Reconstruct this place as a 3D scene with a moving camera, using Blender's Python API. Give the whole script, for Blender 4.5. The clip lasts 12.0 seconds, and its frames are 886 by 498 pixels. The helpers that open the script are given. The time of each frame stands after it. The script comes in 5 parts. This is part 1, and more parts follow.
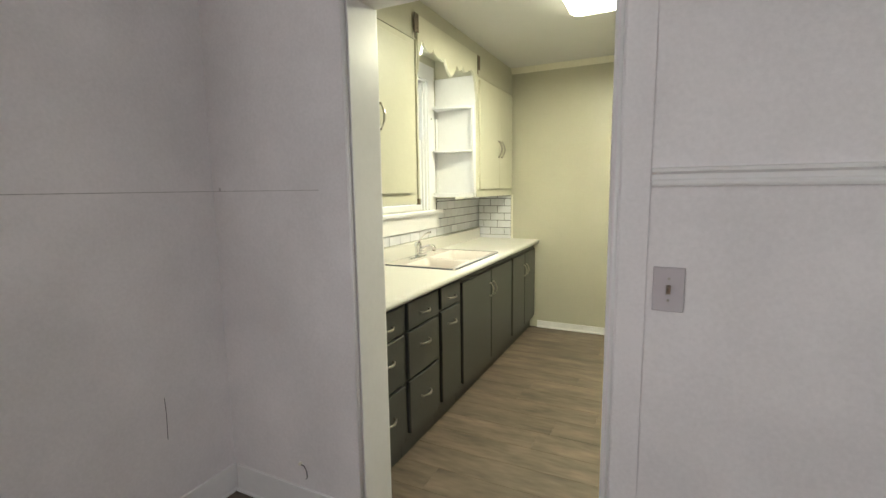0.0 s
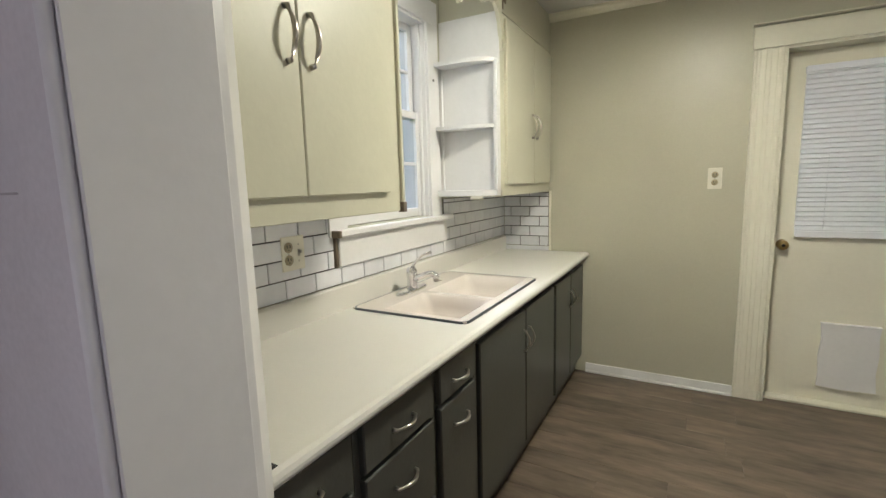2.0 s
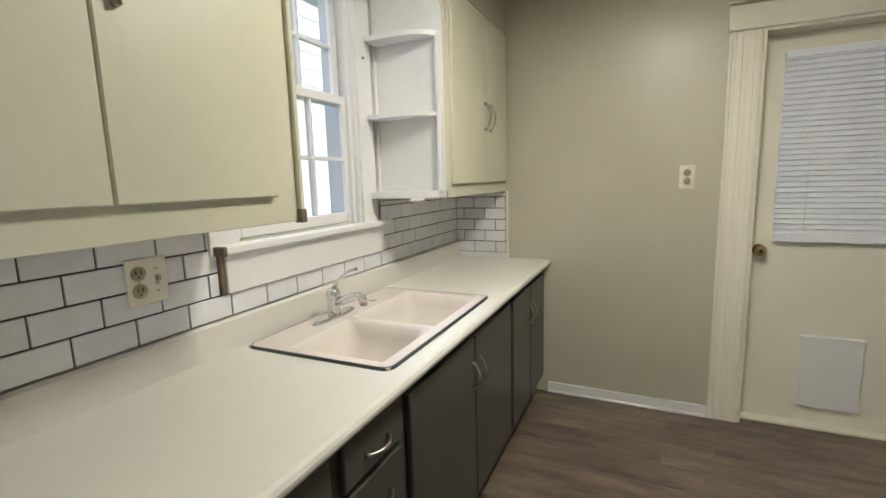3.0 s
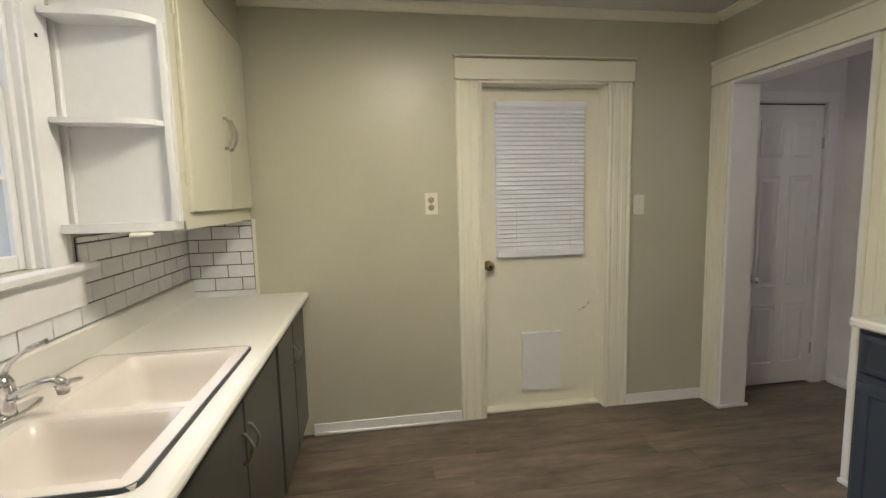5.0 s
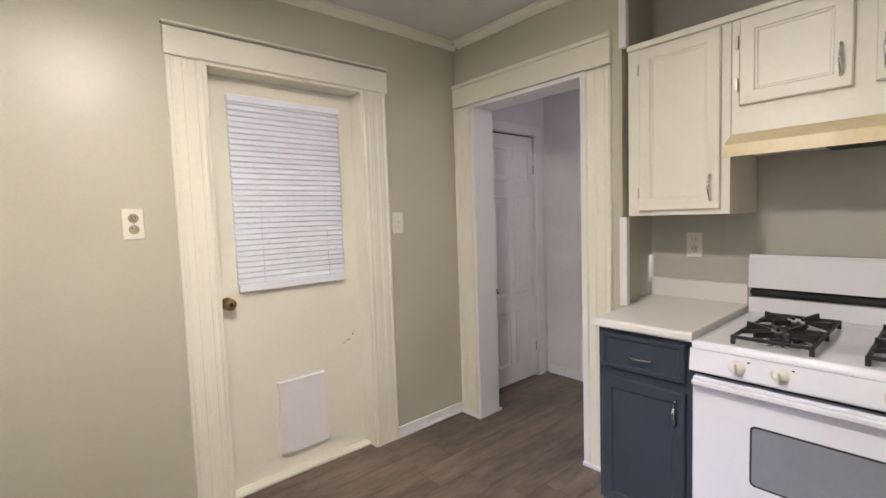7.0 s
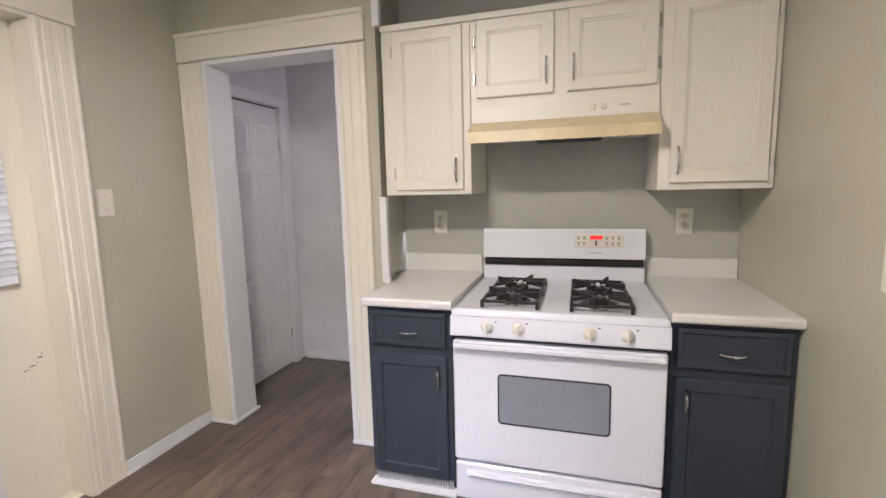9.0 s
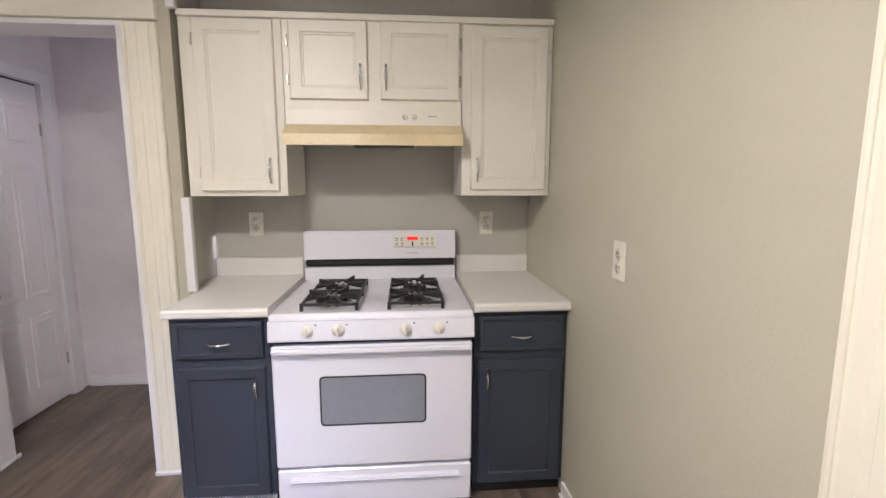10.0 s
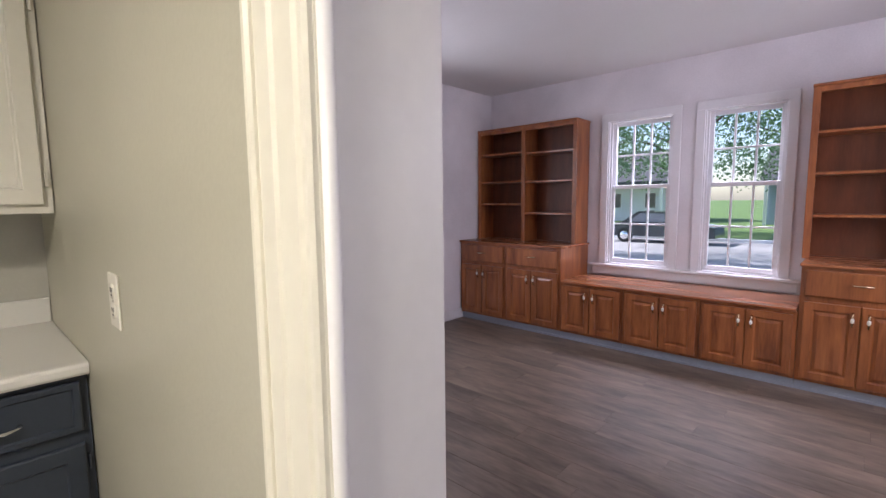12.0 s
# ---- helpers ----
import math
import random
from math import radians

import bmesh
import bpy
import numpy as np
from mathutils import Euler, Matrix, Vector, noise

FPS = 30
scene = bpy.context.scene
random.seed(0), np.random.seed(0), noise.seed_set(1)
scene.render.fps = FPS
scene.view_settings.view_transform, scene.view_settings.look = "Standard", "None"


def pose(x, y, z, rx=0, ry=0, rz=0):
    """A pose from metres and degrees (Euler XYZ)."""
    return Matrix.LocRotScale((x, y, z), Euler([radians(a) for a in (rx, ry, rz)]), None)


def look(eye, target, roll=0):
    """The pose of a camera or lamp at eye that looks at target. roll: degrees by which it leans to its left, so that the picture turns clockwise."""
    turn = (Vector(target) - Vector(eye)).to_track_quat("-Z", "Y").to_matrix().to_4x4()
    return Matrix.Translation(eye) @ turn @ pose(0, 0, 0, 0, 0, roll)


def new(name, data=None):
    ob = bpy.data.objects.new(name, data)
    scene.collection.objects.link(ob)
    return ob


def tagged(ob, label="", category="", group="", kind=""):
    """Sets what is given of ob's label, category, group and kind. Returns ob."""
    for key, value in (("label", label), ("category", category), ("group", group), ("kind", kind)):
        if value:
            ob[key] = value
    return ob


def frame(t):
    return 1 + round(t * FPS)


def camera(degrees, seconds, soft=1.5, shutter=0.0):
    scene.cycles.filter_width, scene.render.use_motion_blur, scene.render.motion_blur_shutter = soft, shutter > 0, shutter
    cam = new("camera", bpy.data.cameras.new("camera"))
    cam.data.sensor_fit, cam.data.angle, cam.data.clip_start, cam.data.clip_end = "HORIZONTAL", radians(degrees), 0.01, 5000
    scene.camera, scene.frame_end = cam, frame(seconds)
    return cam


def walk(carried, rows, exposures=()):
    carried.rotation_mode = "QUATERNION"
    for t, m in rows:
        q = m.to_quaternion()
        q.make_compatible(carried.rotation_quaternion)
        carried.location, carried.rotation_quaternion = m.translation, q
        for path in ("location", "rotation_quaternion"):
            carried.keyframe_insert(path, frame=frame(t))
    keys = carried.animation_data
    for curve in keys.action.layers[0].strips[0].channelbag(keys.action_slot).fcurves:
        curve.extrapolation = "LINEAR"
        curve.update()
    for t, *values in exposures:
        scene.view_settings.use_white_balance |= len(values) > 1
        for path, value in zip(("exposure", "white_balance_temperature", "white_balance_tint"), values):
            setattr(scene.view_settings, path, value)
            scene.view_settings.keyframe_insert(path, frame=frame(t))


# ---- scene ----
cam = camera(88.5, 12.0)
PATH = [
    (0, (0.201, 0.703, 1.391), (-0.67, 2.483, 1.124), -0.8),
    (0.5, (0.057, 0.976, 1.401), (-0.815, 2.756, 1.133), -1.5),
    (1, (-0.03, 1.275, 1.401), (-0.991, 3.008, 1.133), -1.5),
    (1.5, (-0.152, 1.570, 1.398), (-1.147, 3.283, 1.118), -1.4),
    (2, (-0.255, 1.811, 1.386), (-1.215, 3.542, 1.102), -1.6),
    (2.5, (-0.3, 2.041, 1.378), (-1.212, 3.798, 1.085), -1.6),
    (2.7, (-0.311, 2.134, 1.383), (-1.202, 3.9, 1.086), -1.6),
    (4.3, (-0.433, 2.353, 1.397), (-0.563, 4.333, 1.15), -1.7),
    (4.5, (-0.457, 2.363, 1.393), (-0.454, 4.349, 1.158), -1.6),
    (5, (-0.506, 2.371, 1.402), (-0.203, 4.335, 1.181), -1.4),
    (5.5, (-0.528, 2.42, 1.399), (0.048, 4.324, 1.195), -1.1),
    (6, (-0.5, 2.538, 1.383), (0.336, 4.346, 1.202), -1.1),
    (6.5, (-0.449, 2.707, 1.383), (0.642, 4.374, 1.21), -1.2),
    (6.7, (-0.434, 2.749, 1.358), (0.748, 4.355, 1.204), -1.5),
    (8.5, (-0.431, 2.974, 1.368), (1.371, 3.805, 1.116), -1.7),
    (9, (-0.408, 2.96, 1.362), (1.491, 3.528, 1.097), -1.4),
    (9.5, (-0.412, 2.944, 1.37), (1.555, 3.177, 1.092), -0.9),
    (10, (-0.453, 2.906, 1.381), (1.521, 2.745, 1.103), -0.0),
    (10.5, (-0.457, 2.83, 1.389), (1.443, 2.273, 1.107), 0.1),
    (11, (-0.392, 2.741, 1.374), (1.369, 1.829, 1.117), -0.3),
    (11.5, (-0.31, 2.611, 1.349), (1.252, 1.382, 1.128), -0.8),
    (12, (-0.31, 2.458, 1.36), (1.044, 1.001, 1.149), -0.6),
]
EXPOSURES = [
    (0.0, 0.92, 6450, -3), (1.0, 0.78, 6300, 1), (1.5, 0.6, 6150, 5), (2.5, 0.24, 5900, 9), (4.5, 0.2, 6200, 10),
    (5.5, 0.42, 6250, 13), (6.5, 0.8, 6000, 19), (8.5, 1.05, 5800, 24), (9.5, 1.1, 5750, 24), (10.5, 1.0, 5720, 23), (11.0, 0.82, 5700, 22), (12.0, 0.95, 5850, 19)]
walk(cam, [(t, look(eye, target, roll)) for t, eye, target, roll in PATH], EXPOSURES)

# ---- light ----
world = bpy.data.worlds.new("world")
scene.world = world
world.use_nodes = True
wn = world.node_tree.nodes
sky = wn.new("ShaderNodeTexSky")
sky.sky_type, sky.sun_disc, sky.sun_elevation, sky.sun_rotation = "NISHITA", False, radians(47), radians(90)
wn["Background"].inputs["Strength"].default_value = 0.15
world.node_tree.links.new(sky.outputs[0], wn["Background"].inputs["Color"])
sun = new("sun", bpy.data.lights.new("sun", "SUN"))
sun.data.energy, sun.data.angle, sun.data.color = 5.0, radians(0.5), (1.0, 0.95, 0.88)
sun.matrix_world = look((30, -0.5, 32), (0, 0, 0))


def area(name, eye, target, sx, sy, watts, color):
    lamp = new(name, bpy.data.lights.new(name, "AREA"))
    lamp.data.shape, lamp.data.size, lamp.data.size_y = "RECTANGLE", sx, sy
    lamp.data.energy, lamp.data.color = watts, color
    lamp.matrix_world = look(eye, target)
    return lamp


SKYC, WARM = (0.80, 0.88, 1.0), (1.0, 0.91, 0.70)
area("sky_kitchen_window", (-2.35, 3.62, 3.25), (-0.9, 3.62, 0.9), 0.9, 0.7, 4, SKYC)
area("sky_kitchen_window_low", (-5.2, 3.6, 3.9), (1.3, 3.2, 0.5), 1.8, 0.9, 135, (0.74, 0.80, 1.0))
area("sky_dining_window_a", (1.40, -2.8, 3.1), (1.2, -0.6, 0.4), 0.7, 0.9, 54, (0.93, 0.90, 1.0))
area("sky_dining_window_b", (0.50, -2.8, 3.1), (0.2, -0.6, 0.4), 0.7, 0.9, 54, (0.93, 0.90, 1.0))
# Fill lamp added before the solid left dining wall; no window there.
area("fill_dining_left", (-1.50, -0.55, 1.50), (1.5, -0.2, 1.1), 1.5, 1.3, 23, (1.0, 0.93, 0.98))
# Unseen fill lamp added by the windowless right wall to brighten the dining room.
area("fill_dining_right", (3.085, 0.2, 1.50), (-1.5, 1.0, 1.2), 1.4, 1.3, 15, (1.0, 0.96, 0.97))
# Added out of view against the hall's near wall, only to brighten the hall.
area("fill_hall", (2.35, 3.985, 1.45), (2.35, 5.0, 1.3), 0.6, 1.6, 1.5, (1.0, 0.93, 0.90))
area("kitchen_ceiling_bulb", (-0.22, 3.62, 2.40), (-0.22, 3.62, 0), 0.26, 0.26, 27, WARM)
bulb = new("sink_bulb", bpy.data.lights.new("sink_bulb", "POINT"))
bulb.data.energy, bulb.data.color, bulb.data.shadow_soft_size = 1.0, (1.0, 0.95, 0.85), 0.07
bulb.location = (-1.34, 3.42, 2.18)


# ---- materials ----
def mat(name, color, rough=0.5, vary=0.06, scale=3.0, fine=60.0, bump=0.02, metal=0.0, stretch=(1, 1, 1), piece=0.0, dark=None, coat=0.0):
    """Painted, stone or metal surface: two scales of tone, fine relief, uneven gloss."""
    m = bpy.data.materials.new(name)
    m.use_nodes = True
    n, l = m.node_tree.nodes, m.node_tree.links
    b = n["Principled BSDF"]
    b.inputs["Roughness"].default_value, b.inputs["Metallic"].default_value = rough, metal
    b.inputs["Coat Weight"].default_value = coat
    tc, mp = n.new("ShaderNodeTexCoord"), n.new("ShaderNodeMapping")
    mp.inputs["Scale"].default_value = stretch
    l.new(tc.outputs["Object"], mp.inputs["Vector"])
    big, small = n.new("ShaderNodeTexNoise"), n.new("ShaderNodeTexNoise")
    for t, s, d in ((big, scale, 3), (small, fine, 4)):
        t.inputs["Scale"].default_value, t.inputs["Detail"].default_value = s, d
        l.new(mp.outputs[0], t.inputs["Vector"])
    add = n.new("ShaderNodeMath")
    add.operation = "MULTIPLY_ADD"
    add.inputs[1].default_value = 0.4
    l.new(small.outputs["Fac"], add.inputs[0])
    l.new(big.outputs["Fac"], add.inputs[2])
    ramp = n.new("ShaderNodeValToRGB")
    lo = dark or [c * (1 - vary * 2) for c in color]
    hi = [min(1, c * (1 + vary)) for c in color]
    ramp.color_ramp.elements[0].position, ramp.color_ramp.elements[1].position = 0.45, 0.95
    ramp.color_ramp.elements[0].color, ramp.color_ramp.elements[1].color = (*lo, 1), (*hi, 1)
    l.new(add.outputs[0], ramp.inputs[0])
    out = ramp.outputs[0]
    if piece:
        info, hsv = n.new("ShaderNodeObjectInfo"), n.new("ShaderNodeHueSaturation")
        mr = n.new("ShaderNodeMapRange")
        mr.inputs["To Min"].default_value, mr.inputs["To Max"].default_value = 1 - piece, 1 + piece
        l.new(info.outputs["Random"], mr.inputs["Value"])
        l.new(mr.outputs[0], hsv.inputs["Value"])
        l.new(out, hsv.inputs["Color"])
        out = hsv.outputs[0]
        shift = n.new("ShaderNodeVectorMath")
        shift.operation = "MULTIPLY_ADD"
        shift.inputs[1].default_value = (7.0, 3.0, 5.0)
        l.new(info.outputs["Random"], shift.inputs[0])
        l.new(tc.outputs["Object"], shift.inputs[2])
        l.new(shift.outputs[0], mp.inputs["Vector"])
    l.new(out, b.inputs["Base Color"])
    rr = n.new("ShaderNodeMapRange")
    rr.inputs["To Min"].default_value, rr.inputs["To Max"].default_value = rough * 0.85, min(1, rough * 1.2)
    l.new(big.outputs["Fac"], rr.inputs["Value"])
    l.new(rr.outputs[0], b.inputs["Roughness"])
    if bump:
        bp = n.new("ShaderNodeBump")
        bp.inputs["Strength"].default_value, bp.inputs["Distance"].default_value = 0.35, bump * 0.05
        l.new(small.outputs["Fac"], bp.inputs["Height"])
        l.new(bp.outputs[0], b.inputs["Normal"])
    return m


def glow(name, color, strength):
    m = bpy.data.materials.new(name)
    m.use_nodes = True
    b = m.node_tree.nodes["Principled BSDF"]
    b.inputs["Base Color"].default_value = (*color, 1)
    b.inputs["Emission Color"].default_value = (*color, 1)
    b.inputs["Emission Strength"].default_value = strength
    return m


def glass(name):
    m = bpy.data.materials.new(name)
    m.use_nodes = True
    b = m.node_tree.nodes["Principled BSDF"]
    b.inputs["Transmission Weight"].default_value, b.inputs["Roughness"].default_value = 1.0, 0.0
    b.inputs["IOR"].default_value = 1.05
    return m


WALL = mat("sage_wall_paint", (0.52, 0.50, 0.40), 0.36, 0.04, 1.6, 110, 0.03)
WALL_W = mat("white_wall_paint", (0.78, 0.75, 0.77), 0.5, 0.07, 2.2, 90, 0.03)
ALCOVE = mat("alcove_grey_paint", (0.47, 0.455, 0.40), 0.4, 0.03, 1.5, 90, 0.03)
CEIL = mat("ceiling_paint", (0.70, 0.69, 0.68), 0.8, 0.03, 1.0, 60, 0.06)
TRIM = mat("cream_trim_paint", (0.80, 0.77, 0.66), 0.32, 0.03, 2.0, 40, 0.03)
TRIM_W = mat("white_trim_paint", (0.80, 0.79, 0.80), 0.35, 0.03, 2.0, 40, 0.03)
CABINET = mat("cream_cabinet_paint", (0.64, 0.62, 0.50), 0.38, 0.03, 2.5, 50, 0.03)
CABINET_W = mat("bright_cabinet_paint", (0.80, 0.77, 0.68), 0.36, 0.03, 2.5, 50, 0.03)
CHARCOAL = mat("charcoal_cabinet_paint", (0.062, 0.064, 0.058), 0.32, 0.08, 3.0, 60, 0.03)
NAVY = mat("slate_blue_cabinet_paint", (0.040, 0.050, 0.070), 0.36, 0.08, 3.0, 60, 0.03)
LAMINATE = mat("cream_laminate", (0.73, 0.71, 0.67), 0.30, 0.02, 2.0, 200, 0.01)
TILE = mat("white_tile", (0.80, 0.80, 0.85), 0.22, 0.05, 5.0, 30, 0.01, piece=0.05)
GROUT = mat("dark_grout", (0.055, 0.055, 0.065), 0.85, 0.1, 20, 200, 0.05)
SINK = mat("almond_enamel", (0.76, 0.70, 0.66), 0.20, 0.02, 2.0, 60, 0.0)
CAULK = mat("grey_sink_rim", (0.12, 0.13, 0.15), 0.30, 0.1, 8.0, 90, 0.0, metal=0.6)
CHROME = mat("chrome", (0.80, 0.80, 0.82), 0.12, 0.02, 5, 80, 0.0, metal=1.0)
NICKEL = mat("brushed_nickel", (0.50, 0.47, 0.42), 0.30, 0.05, 5, 150, 0.0, metal=1.0)
BRASS = mat("aged_brass", (0.45, 0.32, 0.14), 0.28, 0.1, 9, 80, 0.0, metal=1.0)
PLASTIC = mat("ivory_plastic", (0.78, 0.75, 0.66), 0.35, 0.02, 9, 90, 0.0)
PLASTIC_D = mat("tan_plastic", (0.42, 0.36, 0.24), 0.4, 0.05, 9, 90, 0.0)
PLATE = mat("grey_lilac_plate", (0.55, 0.51, 0.54), 0.35, 0.02, 9, 90, 0.0)
# Near-black for black parts, and for shade painted into gaps and recesses.
SLOT = mat("black_and_gap_shade", (0.02, 0.02, 0.02), 0.7, 0.1, 9, 90, 0.0)
BROWN = mat("raw_brown_wood", (0.17, 0.13, 0.09), 0.7, 0.2, 14, 90, 0.05)
ENAMEL = mat("white_stove_enamel", (0.78, 0.78, 0.83), 0.16, 0.02, 1.5, 50, 0.0, coat=0.3)
OVENGLASS = mat("grey_oven_glass", (0.25, 0.26, 0.30), 0.12, 0.05, 3, 50, 0.0)
IRON = mat("black_cast_iron", (0.018, 0.016, 0.016), 0.45, 0.2, 12, 150, 0.1)
YELLOWED = mat("yellowed_hood_enamel", (0.74, 0.62, 0.38), 0.22, 0.08, 6, 60, 0.0)
BLIND = mat("white_blind_vinyl", (0.84, 0.85, 0.92), 0.45, 0.02, 4, 60, 0.0)
LED = glow("red_display", (1.0, 0.02, 0.015), 0.35)
LAMPGLASS = glow("lit_diffuser", (1.0, 0.93, 0.72), 4.0)
BULBGLASS = glow("lit_bulb", (1.0, 0.97, 0.92), 5.0)
PANE = glass("window_glass")
FLOORBASE = mat("floor_joint", (0.085, 0.068, 0.055), 0.8, 0.1, 5, 60, 0.0)
PLANK = mat("grey_brown_vinyl_plank", (0.185, 0.145, 0.110), 0.42, 0.25, 6.0, 30, 0.05, stretch=(0.40, 1.6, 1), piece=0.10, dark=(0.075, 0.056, 0.042))
CHERRY = mat("orange_cherry_wood", (0.36, 0.125, 0.036), 0.30, 0.2, 7, 40, 0.02, stretch=(2.0, 2.0, 0.25), piece=0.10, dark=(0.17, 0.05, 0.016), coat=0.3)
CHERRY_H = mat("orange_cherry_top", (0.40, 0.15, 0.055), 0.26, 0.2, 7, 40, 0.02, stretch=(0.25, 2.0, 2.0), dark=(0.2, 0.065, 0.025), coat=0.4)
# Darkened copy of the cherry: shade inside the bookcase bays put into colour.
CHERRY_SHADE = mat("shaded_cherry_back", (0.16, 0.05, 0.018), 0.4, 0.2, 6, 40, 0.02, stretch=(2.0, 2.0, 0.3))
TOE = mat("blue_grey_toe_paint", (0.30, 0.33, 0.38), 0.5, 0.05, 5, 60, 0.02)
ASPHALT = mat("pale_asphalt", (0.36, 0.35, 0.35), 0.9, 0.1, 2, 60, 0.1)
LAWN = mat("lawn", (0.13, 0.22, 0.05), 0.9, 0.3, 1.5, 40, 0.3)
SIDING = mat("white_siding", (0.80, 0.81, 0.83), 0.6, 0.05, 1, 30, 0.02)
BLUEGREY = mat("blue_grey_siding", (0.32, 0.38, 0.46), 0.6, 0.05, 1, 30, 0.02)
ROOF = mat("roof_shingle", (0.10, 0.10, 0.11), 0.9, 0.2, 4, 30, 0.1)
BARK = mat("bark", (0.10, 0.075, 0.055), 0.9, 0.3, 6, 30, 0.3)
LEAF = mat("leaf", (0.14, 0.26, 0.11), 0.5, 0.2, 3, 20, 0.0, dark=(0.10, 0.18, 0.07))
CARPAINT = mat("dark_car_paint", (0.06, 0.065, 0.075), 0.2, 0.05, 2, 30, 0.0, coat=0.8)
RUBBER = mat("tyre_rubber", (0.02, 0.02, 0.02), 0.8, 0.1, 8, 60, 0.0)


# ---- building in mesh code ----
def box(bm, x0, x1, y0, y1, z0, z1, bevel=0.0, seg=1):
    x0, x1, y0, y1, z0, z1 = min(x0, x1), max(x0, x1), min(y0, y1), max(y0, y1), min(z0, z1), max(z0, z1)
    m = Matrix.Translation(((x0 + x1) / 2, (y0 + y1) / 2, (z0 + z1) / 2)) @ Matrix.Diagonal((x1 - x0, y1 - y0, z1 - z0, 1))
    got = bmesh.ops.create_cube(bm, size=1, matrix=m)
    if bevel:
        edges = {e for v in got["verts"] for e in v.link_edges}
        bmesh.ops.bevel(bm, geom=list(edges), offset=min(bevel, 0.45 * min(x1 - x0, y1 - y0, z1 - z0)), segments=seg, affect="EDGES", profile=0.5)
    return bm


def stepped(side, plane, u0, u1, z0, z1, steps, bm=None):
    """One closed panel: rectangles set in by the first number of each step and standing out by the second."""
    bm = bm or bmesh.new()
    s = 1 if side[0] == "+" else -1
    rings = []
    for i, w in steps:
        c = [(u0 + i, z0 + i), (u1 - i, z0 + i), (u1 - i, z1 - i), (u0 + i, z1 - i)]
        rings.append([bm.verts.new((plane + s * w, u, z) if side[1] == "x" else (u, plane + s * w, z)) for u, z in c])
    faces = [bm.faces.new(rings[0]), bm.faces.new(rings[-1])]
    for a, b in zip(rings, rings[1:]):
        for k in range(4):
            faces.append(bm.faces.new((a[k], a[(k + 1) % 4], b[(k + 1) % 4], b[k])))
    bmesh.ops.recalc_face_normals(bm, faces=faces)
    return bm


def boxes(*rows, bevel=0.0):
    bm = bmesh.new()
    for r in rows:
        box(bm, *r, bevel=bevel)
    return bm


def prism(points, axis, a, b, bm=None):
    """A closed outline in the two other axes, drawn out along one axis from a to b."""
    bm = bm or bmesh.new()
    put = {"x": lambda u, v, w: (w, u, v), "y": lambda u, v, w: (u, w, v), "z": lambda u, v, w: (u, v, w)}[axis]
    lo = [bm.verts.new(put(u, v, a)) for u, v in points]
    hi = [bm.verts.new(put(u, v, b)) for u, v in points]
    faces = [bm.faces.new(lo), bm.faces.new(hi[::-1])]
    for i in range(len(points)):
        j = (i + 1) % len(points)
        faces.append(bm.faces.new((lo[j], lo[i], hi[i], hi[j])))
    bmesh.ops.recalc_face_normals(bm, faces=faces)
    return bm


def lathe(profile, at, axis="z", steps=20, bm=None):
    """Turns (radius, height) pairs round an axis through at."""
    bm = bm or bmesh.new()
    turn = {"z": Matrix(), "x": Matrix.Rotation(radians(90), 4, "Y"), "-x": Matrix.Rotation(radians(-90), 4, "Y"), "y": Matrix.Rotation(radians(-90), 4, "X"), "-y": Matrix.Rotation(radians(90), 4, "X")}[axis]
    m = Matrix.Translation(at) @ turn
    rings = []
    for r, h in profile:
        rings.append([bm.verts.new(m @ Vector((max(r, 1e-4) * math.cos(2 * math.pi * k / steps), max(r, 1e-4) * math.sin(2 * math.pi * k / steps), h))) for k in range(steps)])
    faces = [bm.faces.new(rings[0][::-1]), bm.faces.new(rings[-1])]
    for a, b in zip(rings, rings[1:]):
        for k in range(steps):
            faces.append(bm.faces.new((a[k], a[(k + 1) % steps], b[(k + 1) % steps], b[k])))
    bmesh.ops.recalc_face_normals(bm, faces=faces)
    for f in faces[2:]:
        f.smooth = True
    return bm


def tube(path, radius, steps=8, bm=None, flat=1.0):
    """A rod along a line of points."""
    bm = bm or bmesh.new()
    pts = [Vector(p) for p in path]
    rings, up = [], Vector((0, 0, 1))
    for i, p in enumerate(pts):
        d = (pts[min(i + 1, len(pts) - 1)] - pts[max(i - 1, 0)]).normalized()
        ref = up if abs(d.dot(up)) < 0.9 else Vector((1, 0, 0)) if abs(d.x) < 0.9 else Vector((0, 1, 0))
        u = d.cross(ref).normalized()
        w = d.cross(u)
        r = radius[i] if isinstance(radius, (list, tuple)) else radius
        rings.append([bm.verts.new(p + u * r * math.cos(2 * math.pi * k / steps) + w * r * flat * math.sin(2 * math.pi * k / steps)) for k in range(steps)])
    faces = [bm.faces.new(rings[0]), bm.faces.new(rings[-1][::-1])]
    for a, b in zip(rings, rings[1:]):
        for k in range(steps):
            faces.append(bm.faces.new((a[k], b[k], b[(k + 1) % steps], a[(k + 1) % steps])))
    bmesh.ops.recalc_face_normals(bm, faces=faces)
    for f in faces[2:]:
        f.smooth = True
    return bm


def arc(a, b, bulge, n=8):
    """Points from a to b that swell by bulge (a vector) in between."""
    a, b, bulge = Vector(a), Vector(b), Vector(bulge)
    return [a.lerp(b, k / n) + bulge * math.sin(math.pi * k / n) for k in range(n + 1)]


def thing(name, at, label, category, group=""):
    ob = new(name)
    ob.location = at
    ob.empty_display_size = 0.05
    return tagged(ob, label, category, group)


def root(ob):
    while ob.parent:
        ob = ob.parent
    return ob


